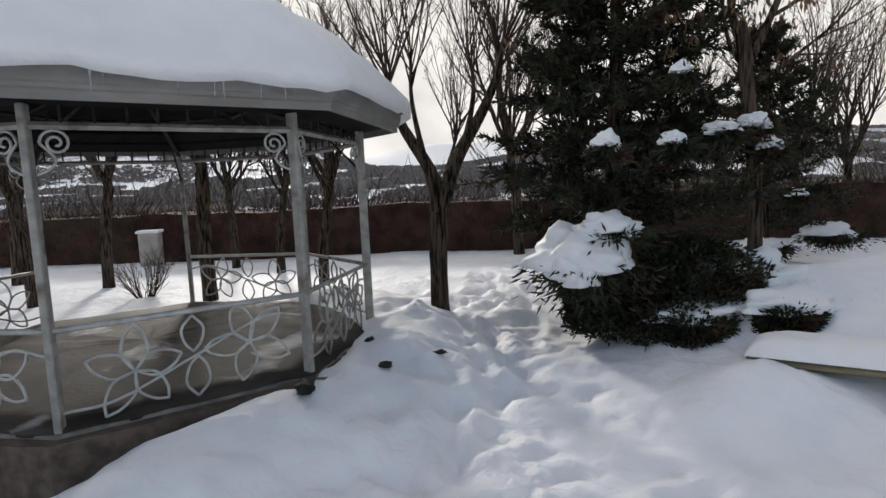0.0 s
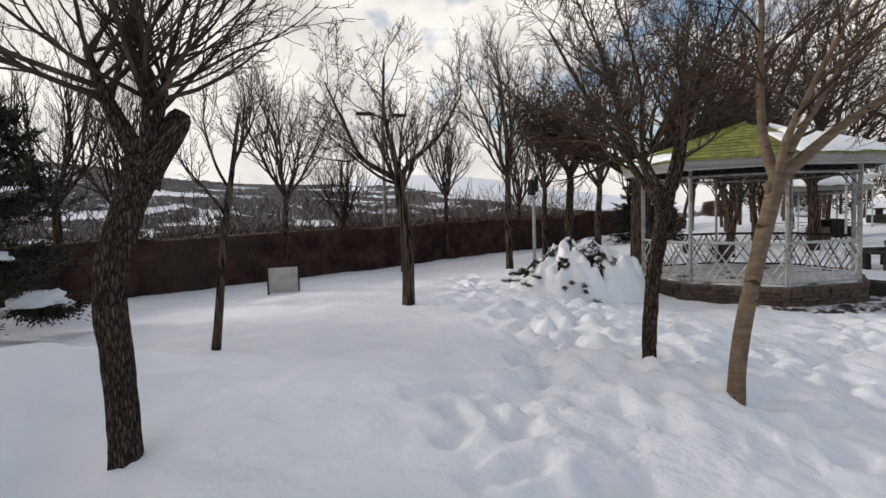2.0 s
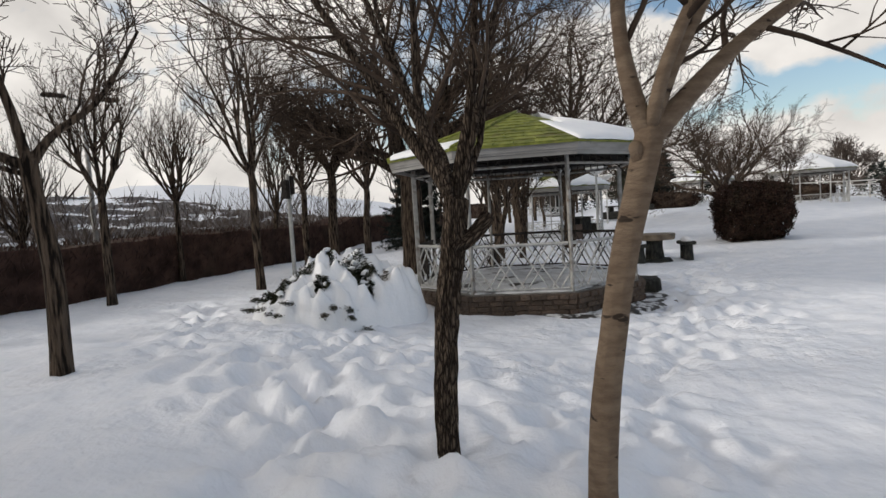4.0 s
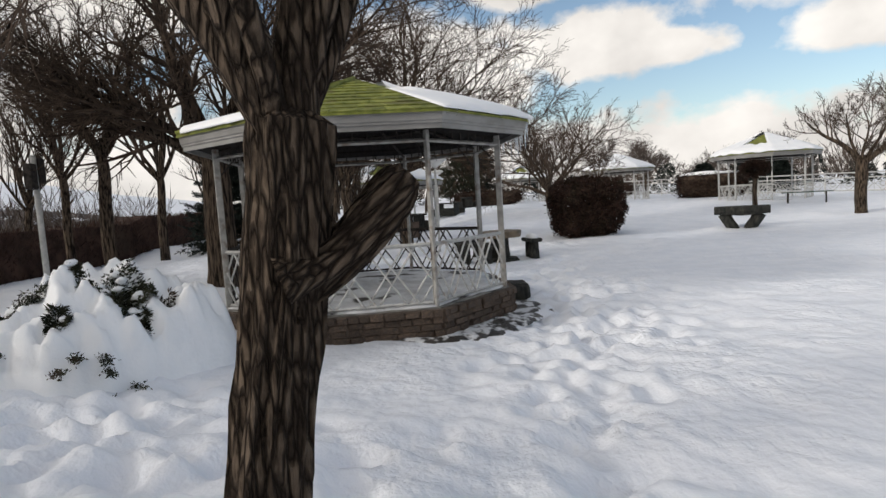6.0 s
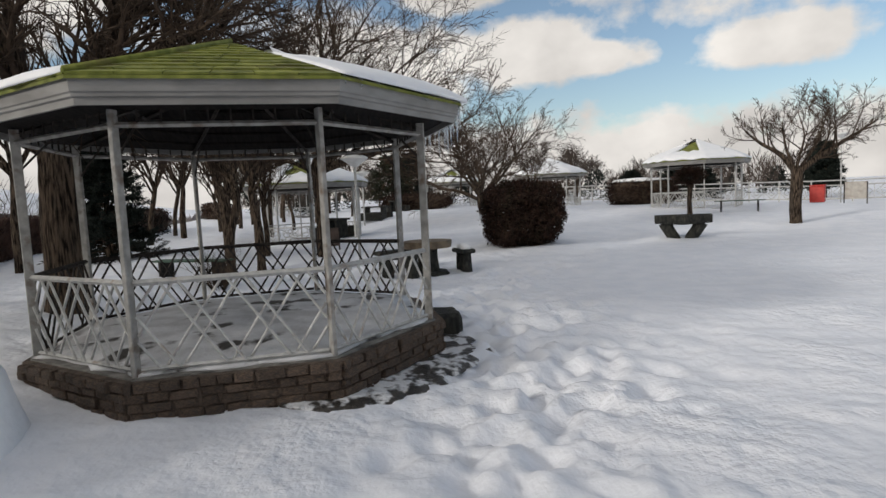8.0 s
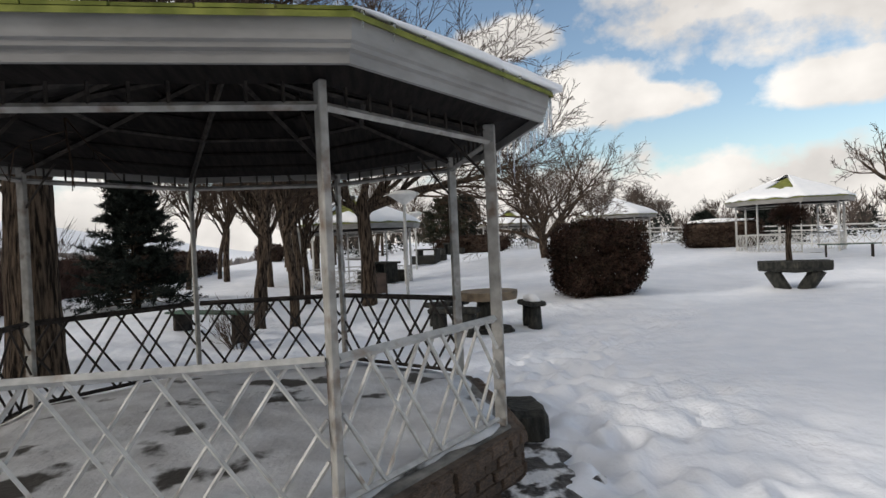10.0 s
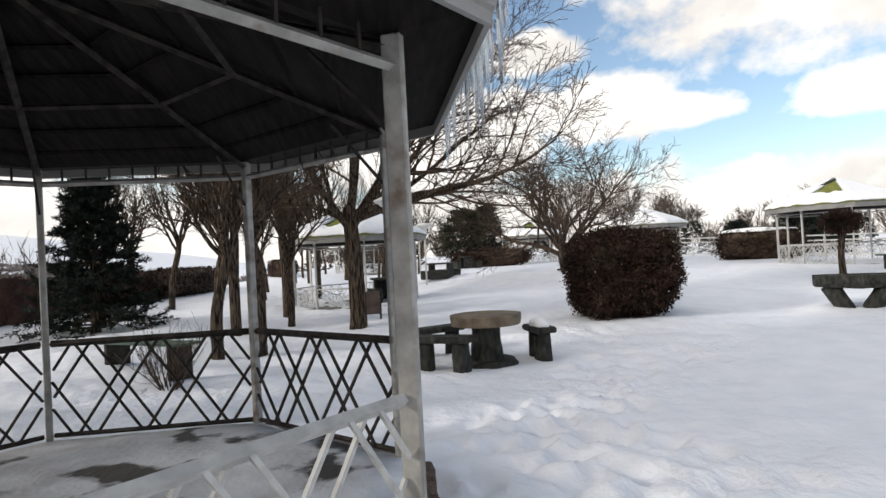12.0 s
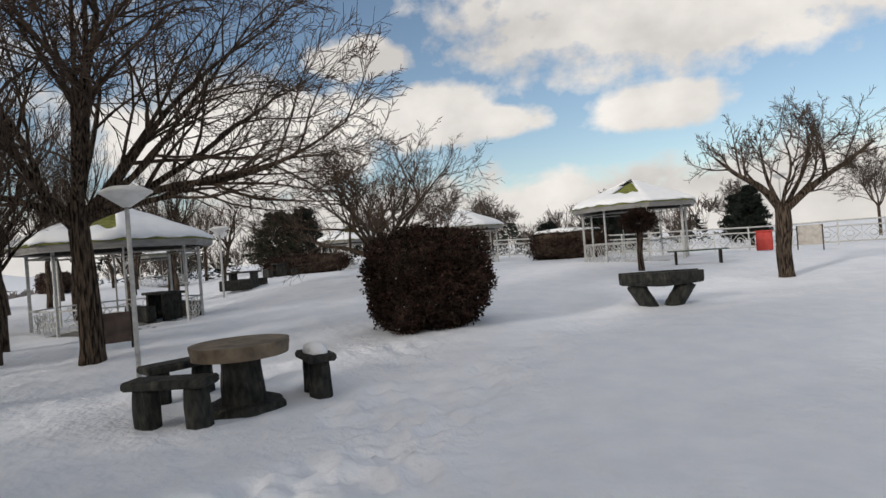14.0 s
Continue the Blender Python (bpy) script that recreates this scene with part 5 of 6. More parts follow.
grove = [(31.6, 4.6), (29.5, 4.2), (21.7, 3.0), (24.2, 3.4), (25.6, 2.6), (34.0, 3.2), (36.0, 5.5), (33.0, 6.4), (39.0, 2.5), (42.0, 4.8), (45.0, 1.5), (48.0, 3.6), (50.0, 6.5), (37.0, 0.9), (29.2, 6.6), (25.4, 6.6), (54.0, 1.5), (22.6, 7.4), (35.0, 7.2), (38.5, 5.0), (41.0, 1.0), (44.5, 6.0), (47.0, -0.8), (52.0, 4.0), (57.0, 6.0), (60.0, 0.5), (33.5, 9.5)]
for k, p in enumerate(grove):
    s = rt.uniform(0.8, 1.1)
    copy_thing(protos[k % 2], pose(p[0], p[1], hz(*p) - 0.03, 0, 0, rt.uniform(0, 360)) @ Matrix.Diagonal((s, s, s * rt.uniform(0.9, 1.1), 1)))
for p in [(-3.2, 7.9), (-2.9, 10.3), (-1.65, 7.9), (-5.7, 8.0), (-5.5, 9.5), (-4.0, 11.2), (-7.5, 10.2), (-9.0, 8.6), (1.5, 11.5), (-11, 11), (3.0, 13.2), (9.0, 12.8), (20.5, 9.6), (14.5, 12.0)]:
    s = rt.uniform(0.7, 1.0)
    copy_thing(protos[1], pose(p[0], p[1], hz(*p) - 0.03, 0, 0, rt.uniform(0, 360)) @ Matrix.Diagonal((s, s, s, 1)))
for p in [(46, -16), (52, -18), (60, -12), (64, -20), (56, -26), (45, -34), (58, -34), (38, -38), (62, -4), (70, -8)]:
    s = rt.uniform(0.9, 1.6)
    copy_thing(protos[2], pose(p[0], p[1], hz(*p) - 0.03, 0, 0, rt.uniform(0, 360)) @ Matrix.Diagonal((s, s, s, 1)))


# ---- furniture ----
def bench_by_bank():
    a, b = Vector((2.08, 3.92, 0)), Vector((3.17, 3.20, 0))
    mid, d = (a + b) / 2, (b - a)
    ang = math.degrees(math.atan2(d.y, d.x))
    z = hz(2.6, 3.3) - 0.02
    base = thing("park_bench", pose(mid.x + 0.1, mid.y + 0.16, 0.0, 0, 0, ang), "concrete bench with worn wooden seat under thick snow", "bench")
    L = d.length + 0.04
    for k in range(3):
        part("seat_plank", box_bm((L, 0.125, 0.05), (0, -0.135 + 0.135 * k, 0.31), None, 0.012), PLANK, base, "weathered wooden plank")
    # shadow below the seat is put into the legs' dark colour
    for s in (-1, 1):
        part("leg", box_bm((0.22, 0.34, 0.42), (s * L * 0.32, 0, 0.075), None, 0.02), FAUXWOOD, base, "rough concrete block, coloured dark for its shadow")
    bm = bmesh.new()
    nx, ny = 22, 9
    rows = {}
    for i in range(nx + 1):
        for j in range(ny + 1):
            u, v = i / nx * 2 - 1, j / ny * 2 - 1
            e = max(0.0, 1 - abs(u) ** 7) * max(0.0, 1 - abs(v) ** 5)
            rows[i, j] = bm.verts.new((u * (L / 2 - 0.01) - 0.02, v * 0.21, 0.338 + 0.13 * e ** 0.6 * (1 + 0.2 * noise.noise(Vector((u * 3, v * 2, 5)))) + 0.004))
    for i in range(nx):
        for j in range(ny):
            bm.faces.new((rows[i, j], rows[i + 1, j], rows[i + 1, j + 1], rows[i, j + 1]))
    part("snow_cap", bm, ROOFSNOW, base, "smooth thick white snow", smooth=True)


bench_by_bank()


def rough_drum(bm, r0, r1, z0, z1, at=(0, 0), seed=0, sides=20, rough=0.06, rings=6, squash=1.0):
    prev = None
    for i in range(rings + 1):
        t = i / rings
        r = r0 + (r1 - r0) * t
        cur = []
        for k in range(sides):
            a = 2 * math.pi * k / sides
            q = r * (1 + rough * noise.noise(Vector((math.cos(a) * 2, math.sin(a) * 2, t * 2 + seed))) + rough * 0.6 * noise.noise(Vector((math.cos(a) * 6, math.sin(a) * 6, t * 3 + seed))))
            cur.append(bm.verts.new((at[0] + q * math.cos(a), at[1] + q * math.sin(a) * squash, z0 + (z1 - z0) * t)))
        if prev:
            for k in range(sides):
                bm.faces.new((prev[k], prev[(k + 1) % sides], cur[(k + 1) % sides], cur[k]))
        else:
            bm.faces.new(list(reversed(cur)))
        prev = cur
    bm.faces.new(prev)
    return bm


def stump_table(at, turn, seats, label):
    z = hz(*at)
    base = thing("stump_table", pose(at[0], at[1], z, 0, 0, turn), label, "table")
    part("column", rough_drum(bmesh.new(), 0.24, 0.21, -0.2, 0.56, seed=2, rough=0.10), FAUXWOOD, base, "dark bark-like cast column", True)
    bm = rough_drum(bmesh.new(), 0.50, 0.52, 0.555, 0.70, seed=5, sides=40, rough=0.02, rings=4)
    part("tabletop", bm, TABLETOP, base, "round tan cast slab", False)
    part("foot", rough_drum(bmesh.new(), 0.46, 0.40, -0.1, 0.06, seed=7, rough=0.14), FAUXWOOD, base)
    for i, (ang, dist, axis, with_snow) in enumerate(seats):
        p = ring(dist, ang)
        st = thing("stump_bench", pose(at[0], at[1], z, 0, 0, turn) @ pose(p.x, p.y, 0, 0, 0, axis), "dark cast bench shaped like split logs" + (" with snow on top" if with_snow else ""), "bench", "benches round the stump table")
        part("seat", box_bm((0.86 if not with_snow else 0.62, 0.32, 0.09), (0, 0, 0.435), None, 0.025), FAUXWOOD, st, "dark log-like slab")
        for s in (-1, 1):
            part("leg", rough_drum(bmesh.new(), 0.135, 0.115, -0.2, 0.40, (s * (0.26 if not with_snow else 0.12), 0), seed=i * 3 + s, rough=0.12, sides=14), FAUXWOOD, st, "", True)
        if with_snow:
            lump_mesh("snow_cap", (0, 0, 0.48), (0.26, 0.13, 0.11), ROOFSNOW, st, 4, "lump of snow")


stump_table((20.72, -1.13), 0, ((122, 0.78, 64, 0), (42, 0.98, 120, 0), (-84, 0.80, 8, 1)), "round tan table on a dark bark-like column in snow")


def bowl_planter():
    at = (22.9, -8.6)
    base = thing("stone_planter", pose(at[0], at[1], hz(*at), 0, 0, 61), "long dark hewn stone trough on splayed legs", "planter")
    bm = bmesh.new()
    n = 12
    rings_ = []
    for i in range(n + 1):
        u = i / n * 2 - 1
        low = 0.36 + 0.05 * abs(u)
        w = 0.30 * (1 - 0.25 * abs(u) ** 3)
        j = 0.02 * noise.noise(Vector((u * 4, 1, 0)))
        sec = [(-w * 0.75, low + j), (-w, 0.48), (-w, 0.62 + j), (-w + 0.07, 0.63), (-w + 0.09, 0.52), (w - 0.09, 0.52), (w - 0.07, 0.63), (w, 0.62 - j), (w, 0.48), (w * 0.75, low)]
        rings_.append([bm.verts.new((u * 0.72, y, z)) for y, z in sec])
    m = len(rings_[0])
    for i in range(n):
        for k in range(m):
            bm.faces.new((rings_[i][k], rings_[i + 1][k], rings_[i + 1][(k + 1) % m], rings_[i][(k + 1) % m]))
    bm.faces.new(rings_[0])
    bm.faces.new(list(reversed(rings_[-1])))
    part("trough", bm, FAUXWOOD, base, "dark hewn trough")
    for s in (-1, 1):
        T = Tubes()
        T.add([(s * 0.12, 0, -0.25), (s * 0.22, 0, 0.0), (s * 0.36, 0, 0.22), (s * 0.46, 0, 0.42)], [0.17, 0.16, 0.16, 0.18], 10, lump=0.15, seed=s)
        T.link("leg", FAUXWOOD, base, "splayed log-like leg")


bowl_planter()


def park_lamp(at, h, label):
    base = thing("lamp_post", pose(at[0], at[1], hz(*at)), label, "lamp post", "park lamps")
    T = Tubes()
    T.add([(0, 0, -0.2), (0, 0, h - 0.25)], [0.035, 0.03], 12)
    T.link("pole", PAINT, base)
    bm = bmesh.new()
    prof = [(0.05, h - 0.28), (0.09, h - 0.25), (0.30, h - 0.10), (0.34, h - 0.08), (0.34, h - 0.06), (0.20, h), (0.0, h + 0.02)]
    prev = None
    for r, z in prof:
        cur = [bm.verts.new((max(r, 0.002) * math.cos(k * math.pi / 12), max(r, 0.002) * math.sin(k * math.pi / 12), z)) for k in range(24)]
        if prev:
            for k in range(24):
                bm.faces.new((prev[k], prev[(k + 1) % 24], cur[(k + 1) % 24], cur[k]))
        prev = cur
    part("shade", bm, LAMPWHITE, base, "white funnel-shaped lamp head", True)


park_lamp((23.0, 0.17), 2.6, "white park lamp with a funnel-shaped head")
park_lamp((36.0, -0.85), 2.5, "white park lamp with a funnel-shaped head")
park_lamp((43.0, -0.8), 2.6, "white park lamp with a funnel-shaped head")
park_lamp((33.0, -24.0), 3.4, "tall white park lamp by the boundary rail")


def street_lamp(at, h):
    base = thing("street_lamp", pose(at[0], at[1], hz(*at)), "tall grey street lamp with two flat heads", "street lamp")
    T = Tubes()
    T.add([(0, 0, -0.5), (0, 0, h)], [0.07, 0.045], 8)
    T.link("pole", PAINT_WORN, base)
    for s in (-1, 1):
        T = Tubes()
        T.add([(0, 0, h - 0.1), (s * 0.3, -s * 0.2, h)], [0.025, 0.02], 6)
        T.link("arm", PAINT_WORN, base)
        part("lamp_head", box_bm((0.5, 0.2, 0.09), (s * 0.5, -s * 0.3, h), Matrix.Rotation(-0.55, 3, "Z"), 0.03), DARKSTEEL_AND_SHADE, base)


street_lamp((16.75, 12.25), 4.76 - hz(16.75, 12.25))


def box_post(at):
    base = thing("utility_post", pose(at[0], at[1], hz(*at)), "pale post carrying two dark boxes", "post")
    T = Tubes()
    T.add([(0, 0, -0.3), (0, 0, 2.3)], [0.05, 0.045], 8)
    T.link("pole", PAINT, base)
    for s in (-1, 1):
        part("box", box_bm((0.16, 0.14, 0.42), (s * 0.12, 0, 2.0 + 0.05 * s), None, 0.015), DARKSTEEL_AND_SHADE, base)


box_post((17.0, 7.2))


def sign_board(at, turn, w, h, leg, mat, label):
    base = thing("sign_board", pose(at[0], at[1], hz(*at), 0, 0, turn), label, "sign board")
    part("panel", box_bm((w, 0.03, h), (0, 0, leg + h / 2), None, 0.006), mat, base)
    for s in (-1, 1):
        part("leg", box_bm((0.04, 0.05, leg + h + 0.3), (s * (w / 2 + 0.012), 0.03, (leg + h - 0.3) / 2), None, 0.006), DARKSTEEL_AND_SHADE, base)


sign_board((9.6, 8.75), -38, 0.52, 0.46, 0.02, BOARD, "small grey board between dark posts by the hedge")
sign_board((25.5, 0.9), -75, 0.62, 0.52, 0.12, BOARD_DARK, "low brown board between posts in the snow")
sign_board((29.9, -21.6), 38, 0.8, 0.75, 0.2, BOARD, "grey framed board by the boundary rail")


def litter_bin(at, turn):
    base = thing("litter_bin", pose(at[0], at[1], hz(*at), 0, 0, turn), "red metal box standing by the rail", "bin")
    part("body", box_bm((0.60, 0.4, 0.75), (0, 0, 0.42), None, 0.03), RED, base)
    part("lid", box_bm((0.64, 0.44, 0.06), (0, 0, 0.83), None, 0.02), RED, base)


litter_bin((31.9, -21.6), 38)


def slat_bench(at, turn, label="dark green slatted bench half sunk in snow"):
    base = thing("slatted_bench", pose(at[0], at[1], hz(*at), 0, 0, turn), label, "bench")
    for k in range(3):
        part("slat", box_bm((1.7, 0.09, 0.035), (0, -0.12 + 0.12 * k, 0.40), None, 0.008), GREEN, base)
    for s in (-1, 1):
        part("leg", box_bm((0.06, 0.36, 0.55), (s * 0.62, 0, 0.12), None, 0.01), DARKSTEEL_AND_SHADE, base)


slat_bench((27.9, -14.3), 52)


def boundary_fence(points, name_label):
    """White steel railing with square frames holding rings and diamonds."""
    base = thing("railing", Matrix(), name_label, "fence")
    for a, b in zip(points, points[1:]):
        a, b = Vector((*a, 0)), Vector((*b, 0))
        n = max(1, int((b - a).length / 1.5))
        for i in range(n):
            p, q = a.lerp(b, i / n), a.lerp(b, (i + 1) / n)
            zp, zq = hz(p.x, p.y), hz(q.x, q.y)
            P = lambda u, s: Vector((p.x + (q.x - p.x) * u, p.y + (q.y - p.y) * u, zp + (zq - zp) * u + s))
            T = Tubes()
            T.add([P(0, -0.2), P(0, 1.15)], [0.045, 0.045], 4)
            post = T.link("post", PAINT, base, smooth=False)
            R = Tubes()
            for s in (0.15, 0.85, 1.1):
                R.add([P(0, s), P(1, s)], [0.034, 0.034], 4)
            for c in (0.25, 0.75):
                R.add([P(c, 0.15), P(c - 0.22, 0.5), P(c, 0.85), P(c + 0.22, 0.5), P(c, 0.15)], [0.023] * 5, 4)
                R.add([P(c + 0.09 * math.cos(t * 0.785), 0.5 + 0.13 * math.sin(t * 0.785)) for t in range(9)], [0.022] * 9, 4)
            R.add([P(0.5, 0.15), P(0.5, 0.85)], [0.016] * 2, 4)
            R.link("panel", PAINT, post, smooth=False)


boundary_fence([(58, -13.0), (47, -17.6), (40.0, -20.8), (35.0, -24.2), (31.4, -28.2), (28.0, -36.0)], "white steel boundary railing with diamond panels")
leafy_block((37.3, -15.8), (3.4, 1.6, 1.3), "low dark brown clipped hedge capped with snow", 13, BUSH_LEAF, 9000, 0.08, "clipped_hedge", "hedge", turn=56, power=6)
cap = thing("snow_drift", pose(37.3, -15.8, hz(37.3, -15.8) + 1.26, 0, 0, 56), "smooth snow lying on the clipped hedge", "snow")
lump_mesh("drift", (0, 0, 0), (1.6, 0.75, 0.16), ROOFSNOW, cap, 3, "", 4, 0.2)


def ball_tree(at):
    """A small grafted tree with a flat dark ball of twigs."""
    rnd = random.Random(5)
    base = thing("grafted_tree", pose(at[0], at[1], hz(*at)), "small grafted tree with a dark rounded crown", "tree")
    T = Tubes()
    T.add([(0, 0, -0.2), (0.03, 0, 0.5), (-0.02, 0, 1.0), (0.0, 0, 1.35)], [0.10, 0.09, 0.085, 0.10], 10, lump=0.2)
    T.link("trunk", BARK, base)
    items = []
    for _ in range(5000):
        v = Vector((rnd.gauss(0, 1), rnd.gauss(0, 1), rnd.gauss(0, 1))).normalized() * rnd.uniform(0.3, 1.0)
        p = Vector((v.x * 0.52, v.y * 0.52, 1.45 + v.z * 0.3))
        items.append((p, v + Vector((0, 0, 0.3)), rnd.uniform(0.08, 0.2), 0.008))
    blades(items, "crown", BUSH_LEAF, base)


ball_tree((28.0, -12.3))
for at, h, r, s in [((40.0, -30.0), 3.4, 1.0, 41), ((44.0, -33.5), 3.2, 1.3, 42), ((47.0, -26.0), 2.4, 1.4, 43), ((43.5, -22.0), 2.6, 1.3, 44), ((56.5, -4.6), 4.0, 2.4, 45), ((59.0, -6.6), 4.4, 2.2, 46), ((53.0, -24.0), 2.2, 1.2, 47)]:
    conifer(at, h, r, "dark distant conifer in the snow", s, NEEDLE2 if s != 45 else NEEDLE, count=18000, needle=0.24, layers=11, sprays=7, trunk_r=0.12, shape=0.55)


# snow-buried juniper beside the second pavilion
def buried_shrub():
    at = (12.35, 4.2)
    z = hz(*at)
    base = thing("buried_shrub", pose(at[0], at[1], z), "low juniper almost buried under heaped snow", "shrub")
    rnd = random.Random(8)
    hollows = ((0.0, -0.25, 0.27, 0.44), (-0.16, -0.36, 0.16, 0.30), (0.05, -0.58, 0.12, 0.22), (-0.25, 0.42, 0.22, 0.24), (-0.48, 0.62, 0.15, 0.18), (-0.02, 0.20, 0.12, 0.16), (-0.76, 0.49, 0.07, 0.10), (-0.72, -0.10, 0.06, 0.10), (-0.34, -0.54, 0.08, 0.12))

    def top(u, v):
        # the heap runs from the hedge side down to the plinth
        a, b = u * 0.80 - v * 0.60, u * 0.60 + v * 0.80
        r = math.hypot(a / 1.40, b / 1.0) * (1 + 0.16 * noise.noise(Vector((u * 1.6, v * 1.6, 9))))
        k = max(0.0, 1 - r ** 1.7)
        e = min(1, k * 3)
        ridge = 0.5 - abs(noise.noise(Vector((u * 2.4, v * 2.4, 3))))
        side = u * 0.405 - v * 0.914
        h = 0.60 * k * (1 + 0.30 * side) + 0.50 * ridge * k + (0.22 * noise.noise(Vector((u * 5, v * 5, 7))) + 0.16 * (0.4 - abs(noise.noise(Vector((u * 9, v * 9, 1))))) + 0.03 * noise.noise(Vector((u * 19, v * 19, 1)))) * e
        for (x, y, w, d) in hollows:
            h -= d * math.exp(-(((u - x) ** 2 + (v - y) ** 2) / w ** 2) ** 2)
        return h - 0.35 + 0.35 * min(1, k * 4)

    bm = bmesh.new()
    n = 72
    grid = {}
    for i in range(n + 1):
        for j in range(n + 1):
            u, v = (i / n * 2 - 1) * 1.6, (j / n * 2 - 1) * 1.6
            grid[i, j] = bm.verts.new((u, v, top(u, v)))
    for i in range(n):
        for j in range(n):
            bm.faces.new((grid[i, j], grid[i + 1, j], grid[i + 1, j + 1], grid[i, j + 1]))
    part("snow_mound", bm, ROOFSNOW, base, "lumpy white snow", smooth=True)
    # sprays of foliage in the hollows, each with clots of snow clinging to it
    items, clots = [], bmesh.new()
    for (x, y, w, d) in hollows:
        for _ in range(int(17000 * w)):
            a, q = rnd.uniform(0, 6.28), rnd.random() ** 0.6
            p = Vector((x + w * 1.15 * q * math.cos(a), y + w * 1.15 * q * math.sin(a), 0))
            p.z = top(p.x, p.y) + rnd.uniform(-0.02, 0.55 * d) * (1 - 0.6 * q)
            out = Vector((math.cos(a) - 0.5, math.sin(a) - 0.5, rnd.gauss(0.25, 0.5)))
            items.append((p, out + Vector((rnd.gauss(0, 0.5), rnd.gauss(0, 0.5), 0)), rnd.uniform(0.03, 0.075), 0.008))
        for _ in range(int(46 * w)):
            a, q = rnd.uniform(0, 6.28), rnd.uniform(0.4, 1.1)
            c = Vector((x + w * q * math.cos(a), y + w * q * math.sin(a), 0))
            c.z = top(c.x, c.y) + 0.45 * d * (1 - 0.5 * q)
            got = bmesh.ops.create_icosphere(clots, subdivisions=2, radius=1)
            sx, sy, sz = rnd.uniform(0.03, 0.08), rnd.uniform(0.03, 0.08), rnd.uniform(0.02, 0.045)
            for vt in got["verts"]:
                f = 1 + 0.5 * noise.noise(vt.co * 1.6 + c * 9)
                vt.co = c + Vector((vt.co.x * sx * f, vt.co.y * sy * f, vt.co.z * sz * f))
    # bent sprays reaching out of the drift's foot
    for _ in range(16):
        a = rnd.uniform(1.9, 4.3)
        c = Vector((math.cos(a) * rnd.uniform(0.9, 1.25), math.sin(a) * rnd.uniform(0.7, 1.05), 0))
        c.z = top(c.x, c.y)
        d = Vector((math.cos(a), math.sin(a), rnd.uniform(-0.1, 0.4)))
        for _ in range(160):
            q = rnd.random()
            items.append((c + d * q * 0.22 + Vector((rnd.gauss(0, 0.02), rnd.gauss(0, 0.02), rnd.gauss(0, 0.015))), d + Vector((rnd.gauss(0, 0.6), rnd.gauss(0, 0.6), rnd.gauss(0, 0.4))), rnd.uniform(0.02, 0.05), 0.006))
    blades(items, "foliage", NEEDLE, base, "dark juniper sprays poking out of the snow")
    tagged(part("snow_crust", clots, ROOFSNOW, base, "clots of white snow on the sprays", smooth=True), kind="stuff")


buried_shrub()


def low_shrub(at, r, h, label, seed, mat, n):
    rnd = random.Random(seed)
    base = thing("low_shrub", pose(at[0], at[1], hz(*at)), label, "shrub")
    items = []
    for _ in range(n):
        a, q = rnd.uniform(0, 6.28), rnd.random() ** 0.5
        p = (r * q * math.cos(a), r * q * math.sin(a) * 0.7, rnd.uniform(-0.15, h * (1 - 0.5 * q * q)))
        items.append((p, (math.cos(a) + rnd.gauss(0, 0.5), math.sin(a) + rnd.gauss(0, 0.5), rnd.gauss(0.4, 0.6)), rnd.uniform(0.04, 0.09), 0.010))
    blades(items, "foliage", mat, base)
    return base


under = low_shrub((2.0, 5.15), 0.92, 0.7, "dark evergreen shrub under the pine, patched with snow", 9, NEEDLE, 38000)
for k, (x, y, z, w, t) in enumerate(((0.62, -0.05, 0.36, 0.40, 0.16), (0.80, -0.28, 0.28, 0.3, 0.14))):
    lump_mesh("snow_patch", (x, y, z), (w, w * 0.7, t), ROOFSNOW, under, k * 2, "white snow lying on the shrub", 4, 0.6)
for at, r, seed in (((2.02, 4.55), 0.26, 3), ((2.62, 4.36), 0.24, 4)):
    edge = low_shrub(at, r, 0.15, "dark evergreen shrub edge showing under snow", seed, NEEDLE, 4500)
    lump_mesh("snow_patch", (0.05, 0.16, 0.10), (0.42, 0.26, 0.14), ROOFSNOW, edge, seed * 2, "white snow lying on the shrub", 4, 0.4)


def twig_shrub(at, r, h, n, label, seed):
    rnd = random.Random(seed)
    base = thing("twiggy_shrub", pose(at[0], at[1], hz(*at)), label, "shrub")
    bag = {}
    for k in range(n):
        a = rnd.uniform(0, 6.28)
        grow(rnd, bag, (0.08 * math.cos(a), 0.08 * math.sin(a), -0.05), (math.cos(a) * r / h * 0.9, math.sin(a) * r / h * 0.9, 1), h * rnd.uniform(0.7, 1.1), 0.008, 2, STY["slim"], 3)
    T = Tubes()
    for items in bag.values():
        for pts, rad in items:
            T.add(pts, rad, 3, cap=False)
    tagged(T.link("stem_mass", TWIG, base), kind="stuff")


twig_shrub((-4.3, 8.3), 0.6, 0.75, 40, "bare twiggy shrub in the snow", 3)
twig_shrub((19.6, 2.9), 0.5, 0.75, 36, "bare twiggy shrub beside a bench", 4)
slat_bench((20.4, 3.5), 60, "dark wooden bench among bare trees")
# step block at the entrance of the second pavilion
st = thing("step_block", pose(14.95, -0.30, hz(14.95, -0.3), 0, 0, -2), "dark rough stone step at the pavilion entrance", "step")
bm = box_bm((0.50, 0.34, 0.46), (0.04, 0, 0.02), None, 0.05)
bmesh.ops.subdivide_edges(bm, edges=list(bm.edges), cuts=2)
for v in bm.verts:
    v.co += Vector((noise.noise(v.co * 5), noise.noise(v.co * 5 + Vector((3, 0, 0))), noise.noise(v.co * 5 + Vector((0, 3, 0))))) * 0.03
